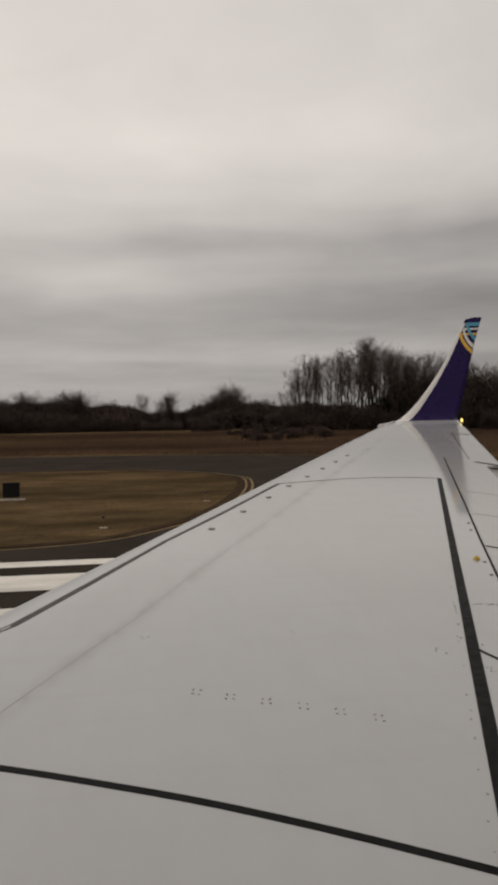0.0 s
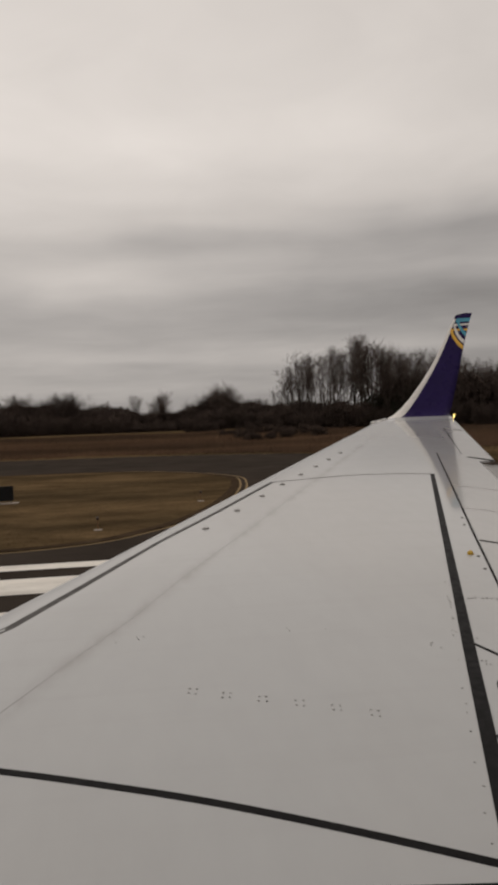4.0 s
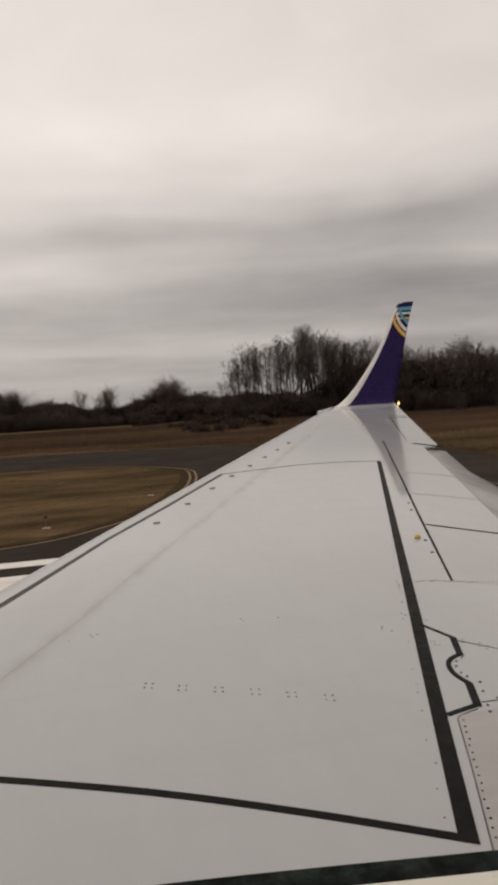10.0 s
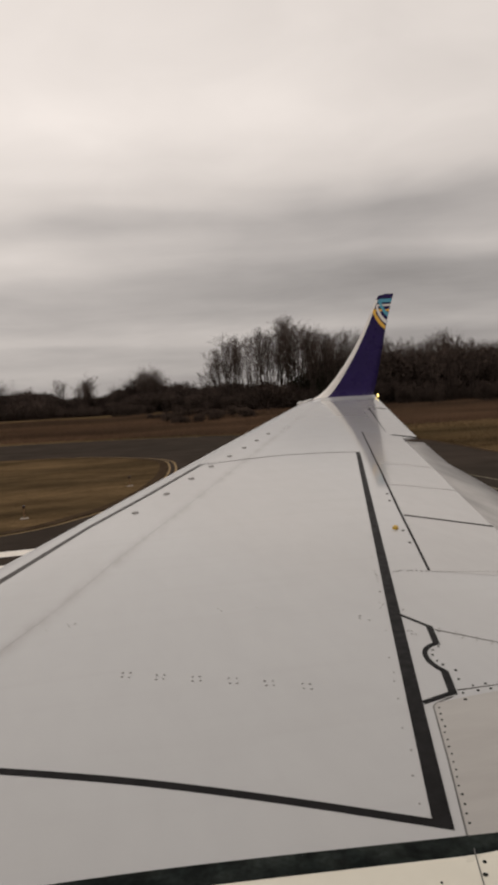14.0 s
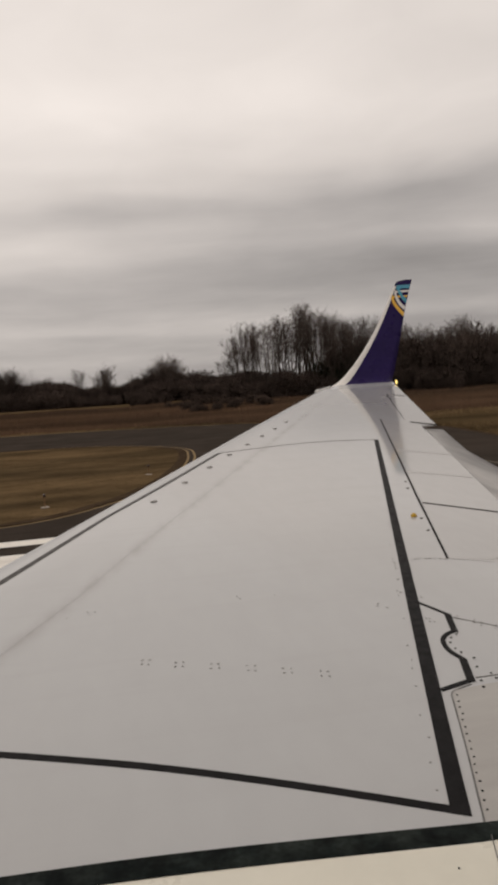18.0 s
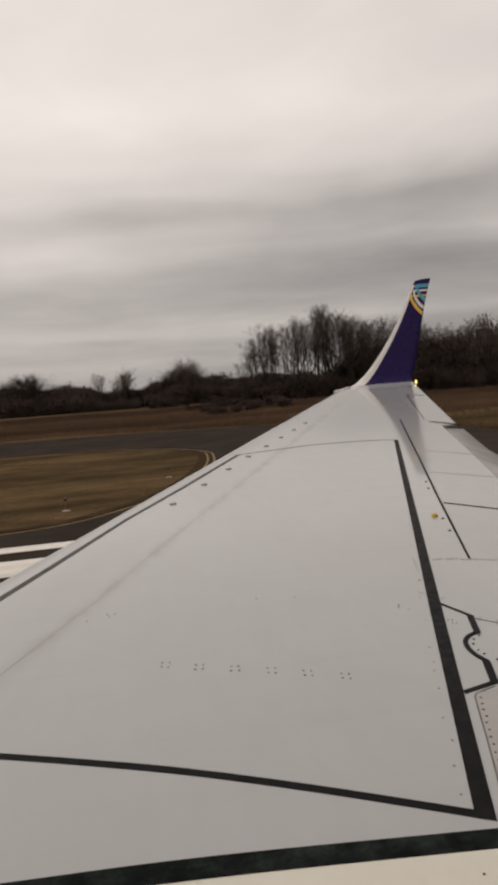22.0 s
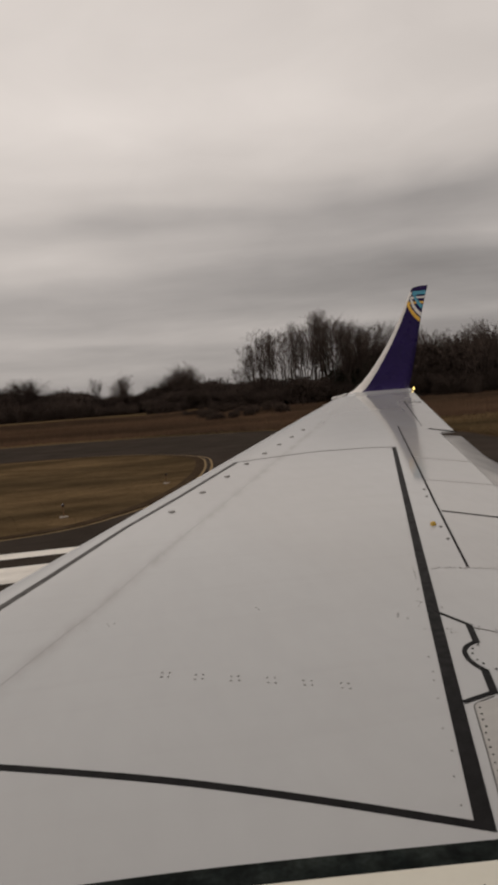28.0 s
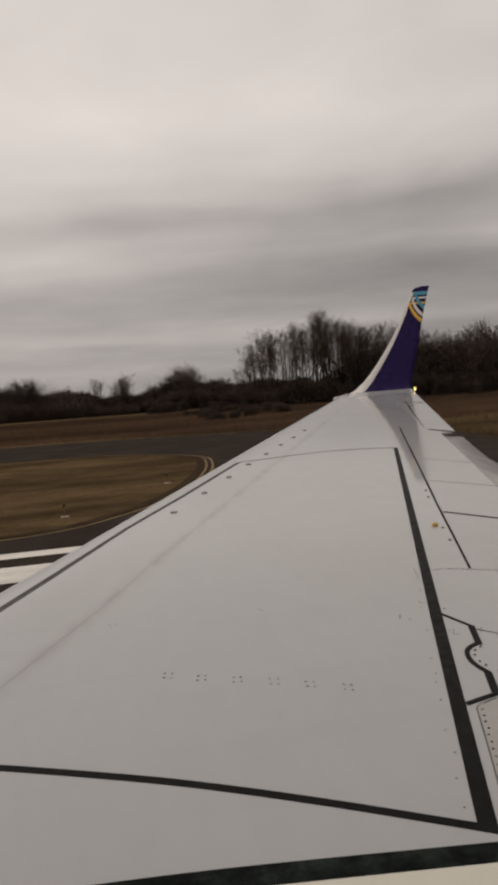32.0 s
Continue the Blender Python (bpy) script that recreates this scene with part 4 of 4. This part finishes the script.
# outline of the wood: bearing in degrees, height of the tops in degrees
WOOD = [(10.2, 1.9), (10.6, 2.6), (11.2, 4.0), (12.2, 4.6), (13.3, 4.8), (14.8, 5.2), (15.6, 5.4), (16.6, 5.75), (17.4, 5.7), (18.2, 4.9), (19.5, 4.5), (21.3, 4.5), (24.1, 3.85), (26.5, 3.75), (28.5, 3.95),
        (29.5, 3.5), (31.5, 3.2), (36, 3.2)]
spots = []
for first, last, count, near, far in ((10.4, 18.2, 44, 156, 171), (18.2, 21.0, 22, 154, 172), (21.0, 36.5, 84, 150, 185)):
    for k in range(count):
        az = first + (last - first) * (k + 0.9 * place_rng.random()) / count
        dist = place_rng.uniform(near, far)
        spots.append((az, dist, 2.9 + dist * math.tan(radians(table_value(WOOD, az)))))
plant(tall, spots, 0.86, 1.05)
plant(thick, [(10.2 + 26 * (k + place_rng.random()) / 80, place_rng.uniform(150, 172), place_rng.uniform(3.0, 4.6)) for k in range(80)], 0.8, 1.2)
plant_joined("woodland_undergrowth", thick, [(19.3 + 17 * (k + place_rng.random()) / 110, place_rng.uniform(165, 180), place_rng.uniform(7.5, 11.0)) for k in range(110)], 0.8, 1.2, "dense dark undergrowth behind the bare trees")
plant_joined("woodland_undergrowth", thick, [(11.2 + 9 * (k + place_rng.random()) / 60, place_rng.uniform(168, 184), place_rng.uniform(3.6, 5.6)) for k in range(60)], 0.8, 1.2, "dense dark undergrowth among the tree trunks")
plant(thick, [(place_rng.uniform(2.5, 10.5), place_rng.uniform(165, 225), place_rng.uniform(1.6, 3.2)) for k in range(16)], 0.8, 1.2)
plant(green, [(18.5 + 2.6 * place_rng.random(), place_rng.uniform(160, 175), place_rng.uniform(6, 9)) for k in range(6)], 0.8, 1.1)
plant(russet, [(place_rng.uniform(6.0, 14.0), place_rng.uniform(118, 158), place_rng.uniform(0.9, 1.9)) for k in range(30)], 0.8, 1.2)
# the low hedge line: bearing, height of its top, both in degrees; then single trees that stand above it (bearing, metres)
LOW = [(-16, 1.3), (-9, 1.3), (-6, 1.2), (-4.6, 0.8), (-3.2, 1.1), (-1.8, 1.05), (-1.3, 0.5), (0, 0.55), (1.9, 0.55), (3, 0.7), (4.7, 1.0), (5.7, 1.15), (6.6, 1.1), (7.45, 0.95), (8.5, 1.1), (9.4, 0.85), (10.5, 0.75), (11.6, 0.9), (13, 0.9)]
ROUND = [(-12.5, 10.5), (-11, 9.0), (-9.2, 10.5), (-7.2, 9.5), (-6.2, 11.0), (-5.3, 10.9), (1.06, 10.7), (3.5, 7.8), (4.6, 9.0), (5.2, 10.0), (5.75, 11.6), (6.3, 10.0)]


def hedge_spot(k, n, near, far, drop):
    az = -16 + 29 * (k + place_rng.random()) / n
    dist = place_rng.uniform(near, far)
    return az, dist, max(1.5, 3.95 - drop + dist * math.tan(radians(table_value(LOW, az))))


plant(hedge, [hedge_spot(k, 115, 232, 246, 0.9) for k in range(115)], 0.86, 1.04)
plant(thick, [hedge_spot(k, 26, 232, 246, 0.7) for k in range(26)], 0.86, 1.04)
plant_joined("scrub", hedge, [hedge_spot(k, 70, 222, 230, 2.6) for k in range(70)], 0.8, 1.1, "low brown scrub in front of the hedge line")
plant(broad, [hedge_spot(k, 60, 228, 246, -0.2) for k in range(60)], 0.8, 1.12)
plant(gaunt, [(-0.63, 226, 11.2)], 1.0, 1.0)
plant(green, [hedge_spot(k, 16, 238, 250, 1.0) for k in range(16)], 0.85, 1.05)
plant(round_crown, [(az, 228 + i % 5, h) for i, (az, h) in enumerate(ROUND)], 1.05, 1.15)

# ---- airfield fixtures ----


def edge_light(x, y):
    base = tagged(new("taxiway_edge_light"), "small taxiway edge light on a pale concrete base", "light", "taxiway edge lights")
    base.location = (x, y, 0.05)
    bm = bmesh.new()
    bmesh.ops.create_cone(bm, cap_ends=True, segments=20, radius1=0.17, radius2=0.15, depth=0.03, matrix=Matrix.Translation((0, 0, 0.02)))
    part("concrete_pad", bm, M_CONC, base)
    bm = bmesh.new()
    bmesh.ops.create_cone(bm, cap_ends=True, segments=10, radius1=0.022, radius2=0.018, depth=0.34, matrix=Matrix.Translation((0, 0, 0.22)))
    part("stake", bm, M_STAKE, base)
    bm = bmesh.new()
    bmesh.ops.create_uvsphere(bm, u_segments=12, v_segments=8, radius=0.055, matrix=Matrix.Translation((0, 0, 0.44)) @ Matrix.Diagonal((1, 1, 1.3, 1)))
    part("lens", bm, M_LAMP, base, "dark blue glass lens")
    return base


lamp = edge_light(-1.9, 27.9)
for x, y in ((2.5, 36.0),):
    copy_thing(lamp, Matrix.Translation((x, y, 0.05)))

sign = tagged(new("runway_sign_box"), "black square back of an airfield guidance sign", "sign")
sign.location = (-7.3, 39.5, 0.06)
bm = bmesh.new()
bmesh.ops.create_cube(bm, size=1, matrix=Matrix.Translation((0, 0, 0.52)) @ Matrix.Diagonal((0.82, 0.22, 0.76, 1)))
bmesh.ops.bevel(bm, geom=bm.edges[:], offset=0.02, segments=2, affect="EDGES")
part("housing", bm, M_SIGN, sign)
for dx in (-0.28, 0.28):
    bm = bmesh.new()
    bmesh.ops.create_cone(bm, cap_ends=True, segments=10, radius1=0.03, radius2=0.03, depth=0.2, matrix=Matrix.Translation((dx, 0, 0.07)))
    part("leg", bm, M_CONC, sign)
bm = bmesh.new()
bmesh.ops.create_cube(bm, size=1, matrix=Matrix.Translation((0, 0, 0.0)) @ Matrix.Diagonal((1.3, 0.7, 0.06, 1)))
part("concrete_pad", bm, M_CONC, sign)
